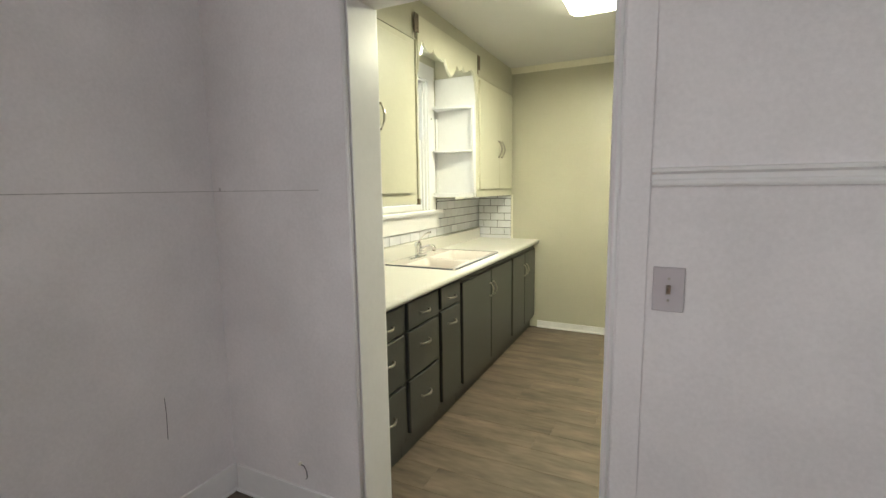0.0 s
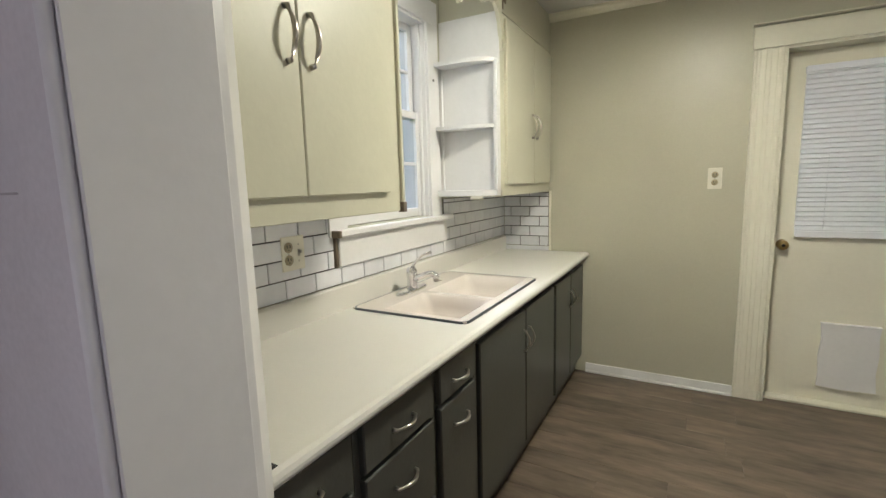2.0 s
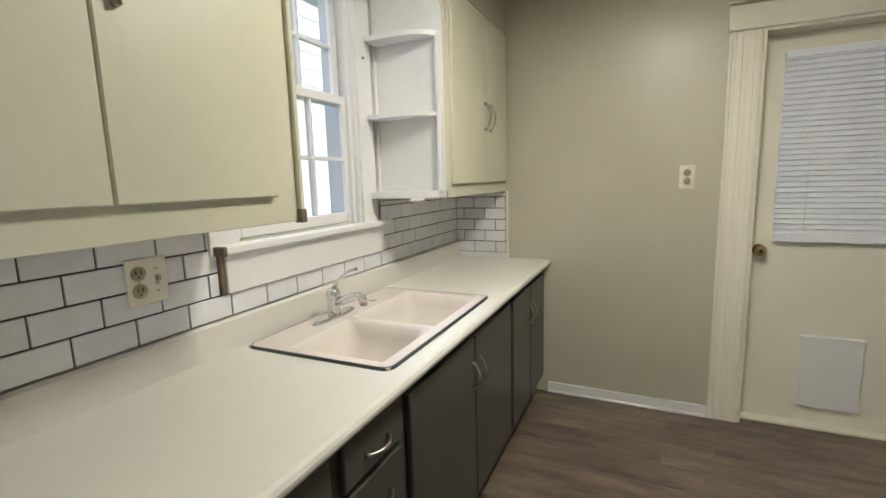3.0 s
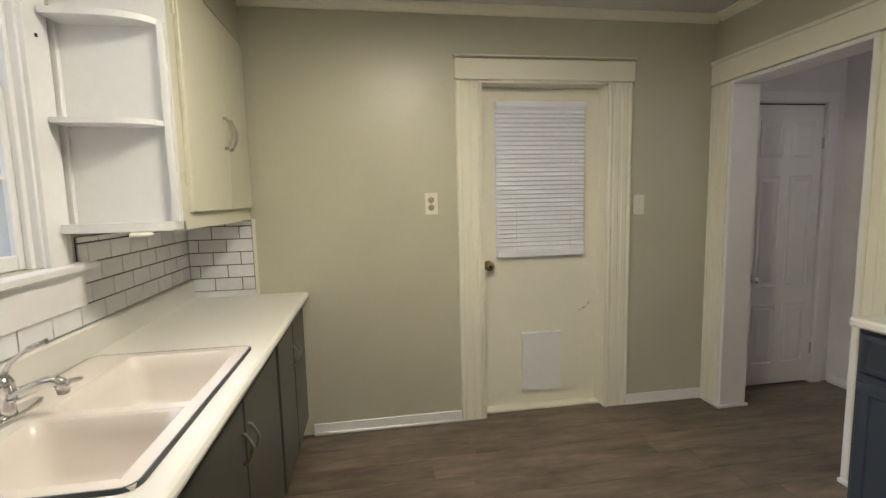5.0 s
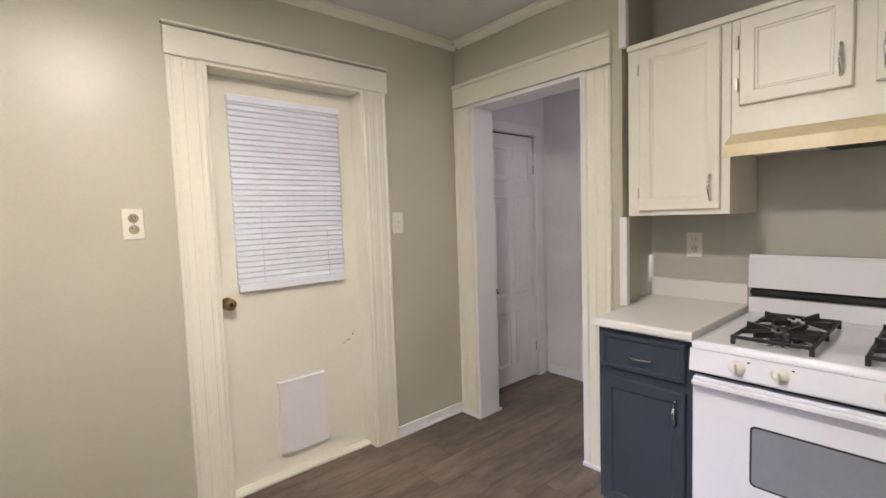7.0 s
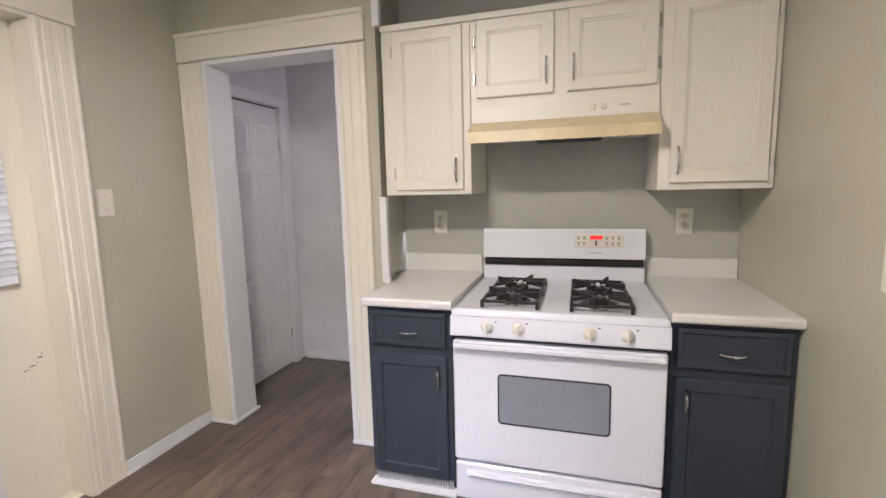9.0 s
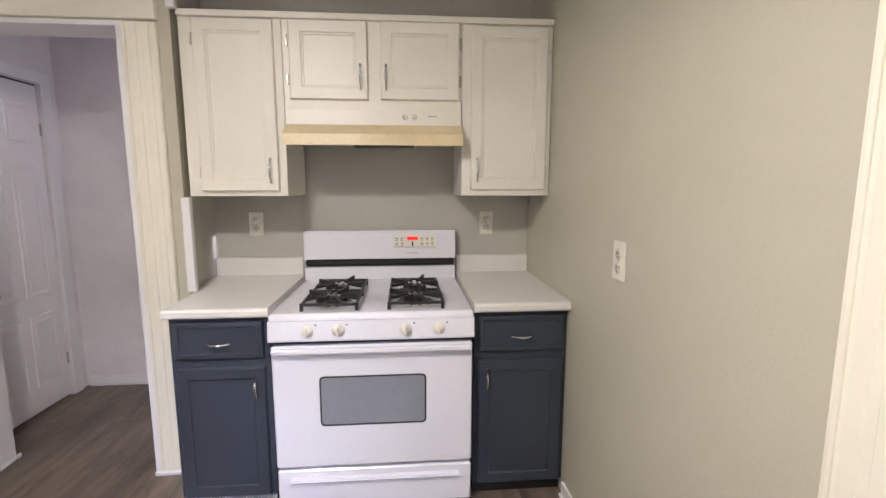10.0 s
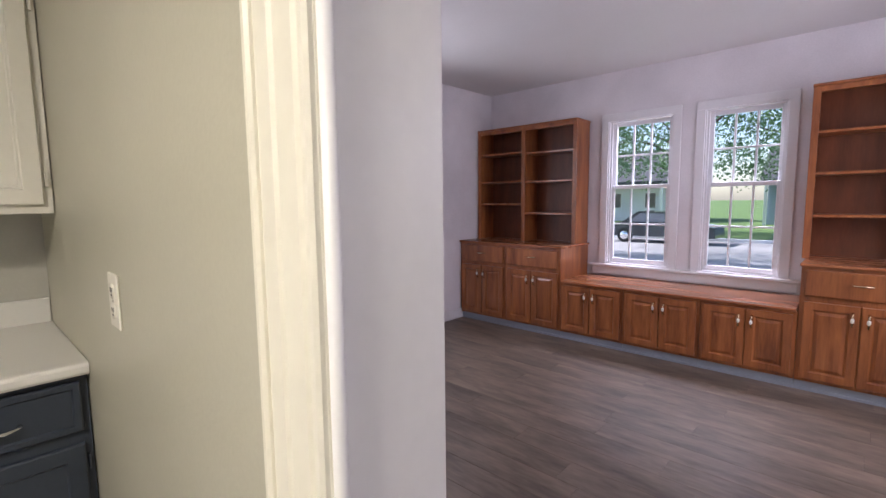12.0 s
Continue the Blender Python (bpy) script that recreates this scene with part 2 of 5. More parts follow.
def part(name, bm, material, parent=None, label=""):
    if parent:
        bmesh.ops.translate(bm, verts=bm.verts, vec=-Vector(root(parent).location))
    me = bpy.data.meshes.new(name)
    bm.to_mesh(me)
    bm.free()
    me.materials.append(material)
    ob = new(name, me)
    ob.parent = parent
    return tagged(ob, label)


def fixed(name, bm, material, label=""):
    return tagged(part(name, bm, material), label, kind="structure")


def sbox(bm, side, plane, u0, u1, w0, w1, z0, z1, bevel=0.0):
    """A box on a face of the room: u along the face, w out from it into the room."""
    s = 1 if side[0] == "+" else -1
    a, b = plane + s * w0, plane + s * w1
    return box(bm, a, b, u0, u1, z0, z1, bevel) if side[1] == "x" else box(bm, u0, u1, a, b, z0, z1, bevel)


def spoint(side, plane, u, w, z):
    s = 1 if side[0] == "+" else -1
    return (plane + s * w, u, z) if side[1] == "x" else (u, plane + s * w, z)


def sboxes(side, plane, *rows, bevel=0.0):
    bm = bmesh.new()
    for r in rows:
        sbox(bm, side, plane, *r, bevel=bevel)
    return bm


# ---- the large structure ----
XL, XR, XA, YN, YF, ZC = -1.53, 1.70, 2.09, 2.215, 5.077, 2.50
YD, XD, XS, YW, ZD = 2.05, -1.56, 3.115, -2.12, 2.61

fixed("floor", boxes((-1.7, 3.35, -2.5, 5.4, -0.12, -0.004)), FLOORBASE, "grey-brown wood-look vinyl plank floor, slightly worn")
fixed("ceiling", boxes((-1.70, 2.2, YN, 5.25, ZC, ZC + 0.1)), CEIL, "smooth off-white painted kitchen ceiling")
fixed("ceiling_dining", boxes((-1.67, 3.35, YW - 0.15, 2.115, ZD, ZD + 0.1)), CEIL, "smooth white painted dining room ceiling")
fixed("ceiling_hall", boxes((1.85, 2.85, 3.97, 5.25, 2.40, 2.50)), CEIL, "white painted hall ceiling")
fixed("wall_window", boxes((-1.70, XL, YN, 3.27, 0, ZC), (-1.70, XL, 3.97, YF, 0, ZC), (-1.70, XL, 3.27, 3.97, 0, 1.215), (-1.70, XL, 3.27, 3.97, 2.25, ZC)), WALL, "sage grey painted kitchen wall round the sink window")
fixed("wall_far", boxes((-1.70, 0.154, YF, 5.25, 0, ZC), (0.975, 1.85, YF, 5.25, 0, ZC), (0.154, 0.975, YF, 5.25, 2.09, ZC)), WALL, "sage grey painted kitchen wall with the back door")
fixed("wall_hall_side", boxes((XR, 1.85, 4.92, YF, 0, ZC), (XR, 1.85, 4.11, 4.92, 2.07, ZC), (XR, 1.85, 3.905, 4.11, 0, ZC)), WALL, "sage grey painted kitchen wall with the opening to the hall")
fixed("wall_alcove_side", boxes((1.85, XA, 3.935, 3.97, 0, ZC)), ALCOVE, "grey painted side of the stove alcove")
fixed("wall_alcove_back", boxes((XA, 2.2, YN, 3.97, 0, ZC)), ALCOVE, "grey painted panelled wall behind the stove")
fixed("wall_kitchen_near", boxes((-1.70, -0.812, 2.115, YN, 0, ZC), (0.068, 2.2, 2.115, YN, 0, ZC), (-0.812, 0.068, 2.115, YN, 2.07, ZC)), WALL, "sage grey painted kitchen wall beside the dining room doorway")
fixed("wall_dining_near", boxes((-1.67, -0.812, YD, 2.115, 0, ZD), (0.068, 3.35, YD, 2.115, 0, ZD), (-0.812, 0.068, YD, 2.115, 2.07, ZD)), WALL_W, "white dining room wall with faint marks of a removed rail")
fixed("wall_dining_left", boxes((-1.70, XD, YW, YD, 0, ZD)), WALL_W, "plain white painted dining room wall")
fixed("wall_dining_right", boxes((XS, 3.35, YW, YD, 0, ZD)), WALL_W, "plain white painted dining room wall with a baseboard")
W1, W2 = (1.035, 1.640), (0.185, 0.775)
fixed("wall_dining_windows", boxes((-1.67, W2[0], YW - 0.15, YW, 0, ZD), (W2[1], W1[0], YW - 0.15, YW, 0, ZD), (W1[1], 3.35, YW - 0.15, YW, 0, ZD), (W2[0], W2[1], YW - 0.15, YW, 0, 0.71), (W1[0], W1[1], YW - 0.15, YW, 0, 0.71), (W2[0], W2[1], YW - 0.15, YW, 2.13, ZD), (W1[0], W1[1], YW - 0.15, YW, 2.13, ZD)), WALL_W, "white dining room wall round two tall windows")
fixed("wall_hall_end", boxes((2.75, 2.85, 3.97, 5.13, 0, 2.4)), WALL_W, "plain white painted hall wall")
fixed("wall_hall_near", boxes((2.2, 2.85, 3.90, 3.97, 0, 2.4)), WALL_W, "plain white hall wall")
fixed("wall_hall_door", boxes((1.85, 2.05, 5.13, 5.25, 0, 2.4), (2.61, 2.85, 5.13, 5.25, 0, 2.4), (2.05, 2.61, 5.13, 5.25, 1.985, 2.4), (2.05, 2.61, 5.19, 5.25, 0, 1.985)), WALL_W, "white hall wall with a panelled door")
fixed("soffit", boxes((XL, -1.176, YN, 3.188, 2.262, ZC), (XL, -1.176, 4.136, YF, 2.262, ZC), (XL, -1.176, 3.188, 4.136, 2.405, ZC)), WALL, "sage grey boxed soffit over the wall cabinets")


def crown(name, pts_axis, a, b, at, sign):
    """A small coved ceiling moulding: outline in (distance from wall, height)."""
    o = [(0, 0), (0.012, 0), (0.018, 0.010), (0.030, 0.022), (0.036, 0.034), (0.048, 0.040), (0.048, 0.046), (0, 0.046)]
    pts = [(at + sign * u, ZC - 0.046 + v) for u, v in o]
    fixed(name, prism(pts, pts_axis, a, b), TRIM, "white coved ceiling moulding")


crown("trim_crown_far", "x", -1.176, XR, YF, -1)
crown("trim_crown_hall", "y", 3.90, YF - 0.048, XR, -1)


def casing(name, side, plane, u0, u1, z0, z1, material, flutes=True):
    """A flat door casing board with shallow mouldings along both edges."""
    bm = bmesh.new()
    sbox(bm, side, plane, u0, u1, 0, 0.016, z0, z1, 0.002)
    if flutes:
        w = u1 - u0
        for a, b, d in ((0.0, 0.12, 0.024), (0.20, 0.44, 0.020), (0.56, 0.80, 0.020), (0.88, 1.0, 0.024)):
            sbox(bm, side, plane, u0 + a * w + 0.0005, u0 + b * w - 0.0005, 0.0, d, z0 + 0.001, z1 - 0.001, 0.004)
    return fixed(name, bm, material, "fluted cream-painted door casing" if flutes else "flat white-painted door casing")


casing("trim_casing", "-y", YF, 0.005, 0.150, 0, 2.088, TRIM)
casing("trim_casing", "-y", YF, 0.972, 1.122, 0, 2.088, TRIM)
fixed("trim_head", boxes((-0.001, 1.134, YF - 0.028, YF, 2.09, 2.208), (-0.006, 1.139, YF - 0.036, YF, 2.218, 2.228), bevel=0.003), TRIM, "cream-painted head board over the back door")
casing("trim_casing", "-x", XR, 4.925, 5.076, 0, 2.068, TRIM)
casing("trim_casing", "-x", XR, 3.955, 4.100, 0, 2.068, TRIM)
fixed("trim_head", boxes((XR - 0.028, XR, 3.953, 5.076, 2.075, 2.198), (XR - 0.036, XR, 3.948, 5.076, 2.198, 2.220), bevel=0.003), TRIM, "cream-painted head board over the hall opening")
fixed("trim_jamb_hall", boxes((XR - 0.014, 1.87, 4.90, 4.925, 0, 2.05), (XR - 0.014, 1.87, 4.10, 4.125, 0, 2.05), (XR - 0.014, 1.87, 4.10, 4.925, 2.05, 2.072), bevel=0.002), TRIM_W, "white-painted lining of the hall opening")
fixed("trim_plinth_hall", boxes((1.664, 1.885, 4.885, 4.899, 0, 0.022), (1.660, 1.672, 4.885, 5.06, 0, 0.022), (1.655, 1.675, 3.93, 4.115, 0, 0.022), bevel=0.004), TRIM_W, "white shoe moulding at the foot of the hall casing")
fixed("trim_jamb_back_door", boxes((0.150, 0.168, YF - 0.01, 5.25, 0, 2.075), (0.962, 0.978, YF - 0.01, 5.25, 0, 2.075), (0.150, 0.978, YF - 0.01, 5.25, 2.075, 2.092), bevel=0.002), TRIM, "cream-painted back door lining")
fixed("trim_threshold", boxes((0.168, 0.962, 5.12, 5.25, 0, 0.016), bevel=0.004), TRIM, "worn cream-painted back door threshold")
fixed("trim_alcove_edge", boxes((1.668, 1.699, 3.868, 3.905, 0.896, 1.326), (1.668, 1.699, 3.868, 3.905, 2.124, ZC), bevel=0.003), TRIM_W, "narrow white corner strip of the stove alcove")
casing("trim_casing", "+y", YN, 0.054, 0.180, 0, 2.068, TRIM)
fixed("trim_head", boxes((-0.93, 0.20, YN, YN + 0.026, 2.07, 2.20), bevel=0.003), TRIM, "cream-painted head board over the dining room doorway")
fixed("trim_casing_near", prism([(-0.808, YN - 0.008), (-0.814, YN + 0.020), (-0.879, 2.300), (-0.886, 2.300), (-0.886, YN + 0.001), (-0.815, YN + 0.001)], "z", 0, 2.068), TRIM_W, "white-painted splayed board beside the counter")
fixed("trim_jamb_dining", boxes((0.058, 0.068, YD + 0.010, YN - 0.001, 0, 2.052), (-0.814, -0.808, YD - 0.004, YN + 0.004, 0, 2.052), (-0.814, 0.060, YD - 0.004, YN + 0.004, 2.052, 2.072), bevel=0.002), TRIM_W, "white-painted lining of the dining room doorway")


def bead(name, x, y, z1, material):
    fixed(name, tube([(x, y, 0), (x, y, z1)], 0.008, 12), material, "rounded bead along the doorway edge")


bead("trim_bead", 0.052, YN + 0.004, 2.07, TRIM_W)
bead("trim_bead", -0.826, YD - 0.008, 2.07, TRIM_W)
bead("trim_bead", 0.078, YD + 0.006, 2.07, TRIM_W)
fixed("trim_casing_dining", boxes((-0.935, -0.832, YD - 0.007, YD, 0, 2.06), (0.088, 0.163, YD - 0.006, YD, 0, 2.06), bevel=0.002), WALL_W, "flat casing painted over in the colour of the wall")
fixed("trim_head_dining", boxes((-0.94, 0.165, YD - 0.02, YD, 2.072, 2.19), bevel=0.003), TRIM_W, "white-painted head board on the dining room side")
rail = [(YD - u, z - 0.012) for u, z in ((0, 1.398), (0.010, 1.398), (0.014, 1.405), (0.014, 1.412), (0.009, 1.418), (0.009, 1.430), (0.020, 1.436), (0.020, 1.444), (0, 1.448))]
fixed("trim_chair_rail", prism(rail, "x", 0.165, XS), TRIM_W, "white-painted moulded chair rail")
fixed("trim_rail_scar", boxes((XD + 0.001, -0.975, YD - 0.0012, YD, 1.387, 1.390), (XD, XD + 0.0012, 1.15, YD - 0.002, 1.387, 1.390), (-1.520, -1.512, YD - 0.0016, YD, 1.388, 1.402)), mat("grey_scar", (0.50, 0.47, 0.48), 0.8, 0.15, 30, 90), "faint grey scar of a removed chair rail")


def baseboard(name, side, plane, u0, u1, h=0.068, material=None):
    bm = sboxes(side, plane, (u0, u1, 0, 0.012, 0, h), bevel=0.002)
    sbox(bm, side, plane, u0, u1, 0.012, 0.024, 0, 0.018, 0.005)
    return fixed(name, bm, material or TRIM_W, "white-painted baseboard with shoe moulding")


baseboard("baseboard_far", "-y", YF, -0.90, 0.004)
baseboard("baseboard_far_right", "-y", YF, 1.124, 1.675)
baseboard("baseboard_near", "+y", YN, 0.182, 1.37)
baseboard("baseboard_dining_near", "-y", YD, XD + 0.025, -0.936, 0.13)
baseboard("baseboard_dining_rail", "-y", YD, 0.165, XS, 0.13)
baseboard("baseboard_dining_left", "+x", XD, YW, YD, 0.13)
baseboard("baseboard_dining_right", "-x", XS, -1.55, YD - 0.03, 0.10)
baseboard("baseboard_hall", "-x", 2.75, 3.97, 5.10)
baseboard("baseboard_hall_near", "+y", 3.97, 1.87, 2.72)
fixed("trim_casing_hall", boxes((2.612, 2.690, 5.112, 5.13, 0, 1.99), (2.0, 2.690, 5.112, 5.13, 1.99, 2.06), (1.96, 2.048, 5.112, 5.13, 0, 1.99), bevel=0.003), TRIM_W, "white-painted casing of the hall door")
fixed("trim_scratch", tube([(XD + 0.001, 1.755, 0.574), (XD + 0.001, 1.757, 0.50), (XD + 0.001, 1.753, 0.40)], 0.0013, 6), SLOT, "thin dark upright scratch on the white wall")
stub = thing("cable_stub", (-1.12, YD - 0.002, 0.17), "thin dark cable stub with a small white plug over the baseboard", "cable")
part("cable", tube([(-1.140, YD - 0.006, 0.232), (-1.118, YD - 0.012, 0.236), (-1.106, YD - 0.012, 0.215), (-1.108, YD - 0.008, 0.185), (-1.118, YD - 0.004, 0.172)], 0.0022, 6), SLOT, stub)
part("plug", lathe([(0.007, 0), (0.006, 0.012), (0.0, 0.012)], (-1.146, YD, 0.236), "-y", 12), PLASTIC, stub)
for y in (3.58, 3.308, 3.13):
    fixed("trim_panel_seam", boxes((XA - 0.0012, XA, y - 0.0015, y + 0.0015, 0.98, 1.70)), ALCOVE, "faint upright seam in the wall panelling")


# ---- windows ----
def window(name, side, plane, u0, u1, z0, z1, mid, cols, rows, label, cas, depth):
    """A double-hung window in a wall opening; w runs into the room, so the sashes sit at negative w."""
    at = spoint(side, plane, (u0 + u1) / 2, 0, z0)
    win = tagged(thing(name, at, label, "window"), kind="structure")
    part("window_frame", sboxes(side, plane, (u0 - cas, u0, 0, 0.018, z0 - 0.03, z1), (u1, u1 + cas, 0, 0.018, z0 - 0.03, z1), (u0 - cas, u1 + cas, 0, 0.018, z1, z1 + cas * 1.05), (u0, u0 + 0.012, -depth, 0.004, z0, z1), (u1 - 0.012, u1, -depth, 0.004, z0, z1), (u0 + 0.012, u1 - 0.012, -depth, 0.004, z1 - 0.012, z1), (u0 + 0.012, u0 + 0.030, -0.035, -0.018, z0, z1 - 0.012), (u1 - 0.030, u1 - 0.012, -0.035, -0.018, z0, z1 - 0.012), bevel=0.002), TRIM_W, win)
    for a, b, w0, sash_name in ((z0 + 0.002, mid + 0.018, -0.070, "lower_sash"), (mid - 0.018, z1 - 0.012, -0.106, "upper_sash")):
        s0, s1 = u0 + 0.013, u1 - 0.013
        st, rl = 0.042, 0.045 if sash_name == "lower_sash" else 0.038
        bm = sboxes(side, plane, (s0, s0 + st, w0, w0 + 0.034, a, b), (s1 - st, s1, w0, w0 + 0.034, a, b), (s0 + st, s1 - st, w0, w0 + 0.034, a, a + rl), (s0 + st, s1 - st, w0, w0 + 0.034, b - 0.036, b), bevel=0.003)
        g0, g1, h0, h1 = s0 + st, s1 - st, a + rl, b - 0.036
        for k in range(1, cols):
            u = g0 + (g1 - g0) * k / cols
            sbox(bm, side, plane, u - 0.008, u + 0.008, w0 + 0.004, w0 + 0.030, h0, h1, 0.003)
        for k in range(1, rows):
            z = h0 + (h1 - h0) * k / rows
            sbox(bm, side, plane, g0, g1, w0 + 0.005, w0 + 0.029, z - 0.008, z + 0.008, 0.003)
        sash = part(sash_name, bm, TRIM_W, win)
        for i in range(cols):
            for j in range(rows):
                p0, p1 = g0 + (g1 - g0) * i / cols, g0 + (g1 - g0) * (i + 1) / cols
                q0, q1 = h0 + (h1 - h0) * j / rows, h0 + (h1 - h0) * (j + 1) / rows
                pane = part("pane", sboxes(side, plane, (p0, p1, w0 + 0.015, w0 + 0.018, q0, q1)), PANE, sash)
                pane.visible_shadow = False
    return win


wk = window("window_1", "+x", XL, 3.27, 3.97, 1.215, 2.22, 1.745, 3, 2, "white double-hung sash window over the kitchen sink", 0.11, 0.16)
part("window_sill", boxes((-1.60, -1.475, 3.185, 4.15, 1.186, 1.212), (XL, -1.505, 3.205, 4.12, 1.060, 1.186), bevel=0.004), TRIM_W, wk, "white sill with a deep apron board")
part("board_end", boxes((XL, -1.510, 3.187, 3.203, 1.06, 1.185), (-1.515, -1.470, 3.170, 3.185, 1.183, 1.212), bevel=0.002), BROWN, wk, "bare grey-brown board end")
part("latch", boxes((-1.512, -1.508, 4.015, 4.023, 1.93, 1.94)), SLOT, wk)
wd1 = window("window_2", "+y", YW, W1[0], W1[1], 0.71, 2.13, 1.478, 3, 2, "tall white double-hung window with small panes", 0.068, 0.14)
wd2 = window("window_3", "+y", YW, W2[0], W2[1], 0.71, 2.13, 1.478, 3, 2, "tall white double-hung window beside its twin", 0.068, 0.14)
fixed("trim_sill_dining", boxes((0.035, 1.800, YW, YW + 0.055, 0.672, 0.698), (0.055, 1.780, YW, YW + 0.018, 0.590, 0.672), bevel=0.004), TRIM_W, "long white window sill with apron")


# ---- doors ----
def back_door():
    d = tagged(thing("door_1", (0.57, 5.21, 0.016), "cream-painted back door with a blind over its glass and a blocked pet flap", "door"), kind="structure")
    x0, x1, y = 0.170, 0.960, 5.185
    part("door_leaf", boxes((x0, x1, y, y + 0.042, 0.018, 1.05), (x0, 0.30, y, y + 0.042, 1.05, 1.95), (0.83, x1, y, y + 0.042, 1.05, 1.95), (x0, x1, y, y + 0.042, 1.95, 2.072)), TRIM, d)
    pn = part("pane", boxes((0.30, 0.83, y + 0.018, y + 0.022, 1.05, 1.95)), PANE, d)
    pn.visible_shadow = False
    cover = part("pet_flap_cover", prism([(0.437, 0.120), (0.55, 0.112), (0.708, 0.118), (0.698, 0.228), (0.706, 0.338), (0.699, 0.448), (0.704, 0.500), (0.437, 0.500), (0.444, 0.408), (0.434, 0.298), (0.442, 0.198)], "y", y - 0.026, y), TRIM_W, d, "cream-painted board screwed over the pet flap")
    part("edge", boxes((0.434, 0.707, y - 0.030, y, 0.500, 0.510), bevel=0.002), TRIM_W, cover)
    knob = part("door_handle", lathe([(0.030, 0), (0.030, 0.006), (0.012, 0.012), (0.011, 0.030), (0.026, 0.040), (0.030, 0.052), (0.024, 0.064), (0.0, 0.067)], (0.218, y, 0.968), "-y", 24), BRASS, d, "round aged brass knob")
    part("lock", lathe([(0.010, 0), (0.008, 0.004), (0.0, 0.004)], (0.218, y - 0.067, 0.968), "-y", 16), SLOT, knob)
    bm = bmesh.new()
    rnd = random.Random(4)
    for k in range(7):
        a = k / 6
        u, z = 0.84 + 0.07 * a, 0.64 + 0.05 * a * a + rnd.uniform(-0.004, 0.004)
        box(bm, u, u + rnd.uniform(0.006, 0.016), y - 0.0012, y, z, z + rnd.uniform(0.002, 0.006))
    part("chips", bm, BROWN, d, "small brown chips in the paint")
    blind = thing("window_blind", (0.58, 5.16, 2.0), "white slatted blind, lowered and closed, hung on the back door", "blind")
    part("headrail", boxes((0.266, 0.862, y - 0.045, y - 0.002, 1.948, 1.984), bevel=0.004), BLIND, blind)
    part("bottom_rail", boxes((0.272, 0.852, y - 0.034, y - 0.010, 1.016, 1.056), bevel=0.004), BLIND, blind)
    n = 33
    first = None
    for k in range(n):
        z = 1.055 + (1.938 - 1.055) * k / (n - 1)
        if first is None:
            first = part("slat", prism([(y - 0.010, z - 0.002), (y - 0.034, z + 0.001), (y - 0.036, z + 0.005), (y - 0.016, z + 0.0275), (y - 0.010, z + 0.0285)], "x", 0.270, 0.856), BLIND, blind)
        else:
            s = first.copy()
            scene.collection.objects.link(s)
            s.location = (0, 0, (1.938 - 1.055) * k / (n - 1))
    for x in (0.40, 0.76):
        part("cord", tube([(x, y - 0.032, 1.05), (x, y - 0.032, 1.950)], 0.0012, 6), BLIND, blind)


back_door()


def panel_relief(bm, side, plane, cells, proud=0.006):
    for u0, u1, z0, z1 in cells:
        stepped(side, plane, u0, u1, z0, z1, [(0, 0), (0.004, proud), (0.010, proud), (0.016, 0.001), (0.028, 0.001), (0.040, proud)], bm)
    return bm


def hall_door():
    d = tagged(thing("door_2", (2.34, 5.14, 0), "white six-panel hall door, closed", "door"), kind="structure")
    y = 5.138
    bm = boxes((2.050, 2.604, y, y + 0.035, 0.012, 1.975), bevel=0.002)
    cells = []
    for a, b in ((2.110, 2.295), (2.350, 2.540)):
        cells += [(a, b, 0.16, 0.60), (a, b, 0.72, 1.50), (a, b, 1.62, 1.87)]
    panel_relief(bm, "-y", y, cells)
    part("door_leaf", bm, TRIM_W, d)
    part("door_handle", lathe([(0.026, 0), (0.026, 0.005), (0.010, 0.010), (0.010, 0.028), (0.024, 0.036), (0.027, 0.048), (0.020, 0.058), (0.0, 0.060)], (2.095, y, 0.790), "-y", 24), CHROME, d, "round chrome knob")
    for z in (0.22, 1.68):
        part("hinge", boxes((2.598, 2.612, y - 0.006, y + 0.004, z, z + 0.075), bevel=0.002), NICKEL, d)


hall_door()
# Solid black strip that paints the shade between door and head.
fixed("trim_gap_shade", boxes((2.052, 2.608, 5.142, 5.185, 1.976, 1.984)), SLOT, "black strip for the shade in the gap over the hall door")


# ---- fittings used again and again ----
def bow_handle(parent, side, plane, u, z, length=0.10, upright=True, out=0.030, material=None, label="curved brushed metal pull", r=0.0045):
    h = length / 2
    ends = [spoint(side, plane, u, 0, z - h), spoint(side, plane, u, 0, z + h)] if upright else [spoint(side, plane, u - h, 0, z), spoint(side, plane, u + h, 0, z)]
    bulge = Vector(spoint(side, 0, 0, out, 0)) - Vector(spoint(side, 0, 0, 0, 0))
    pts = [Vector(ends[0])] + [Vector(p) + bulge * 0.35 for p in arc(ends[0], ends[1], bulge * 0.65, 8)] + [Vector(ends[1])]
    rad = [r * 1.5, r * 1.3] + [r * (0.9 + 0.5 * math.sin(math.pi * k / 6)) for k in range(7)] + [r * 1.3, r * 1.5]
    return part("handle", tube(pts, rad, 8), material or NICKEL, parent, label)


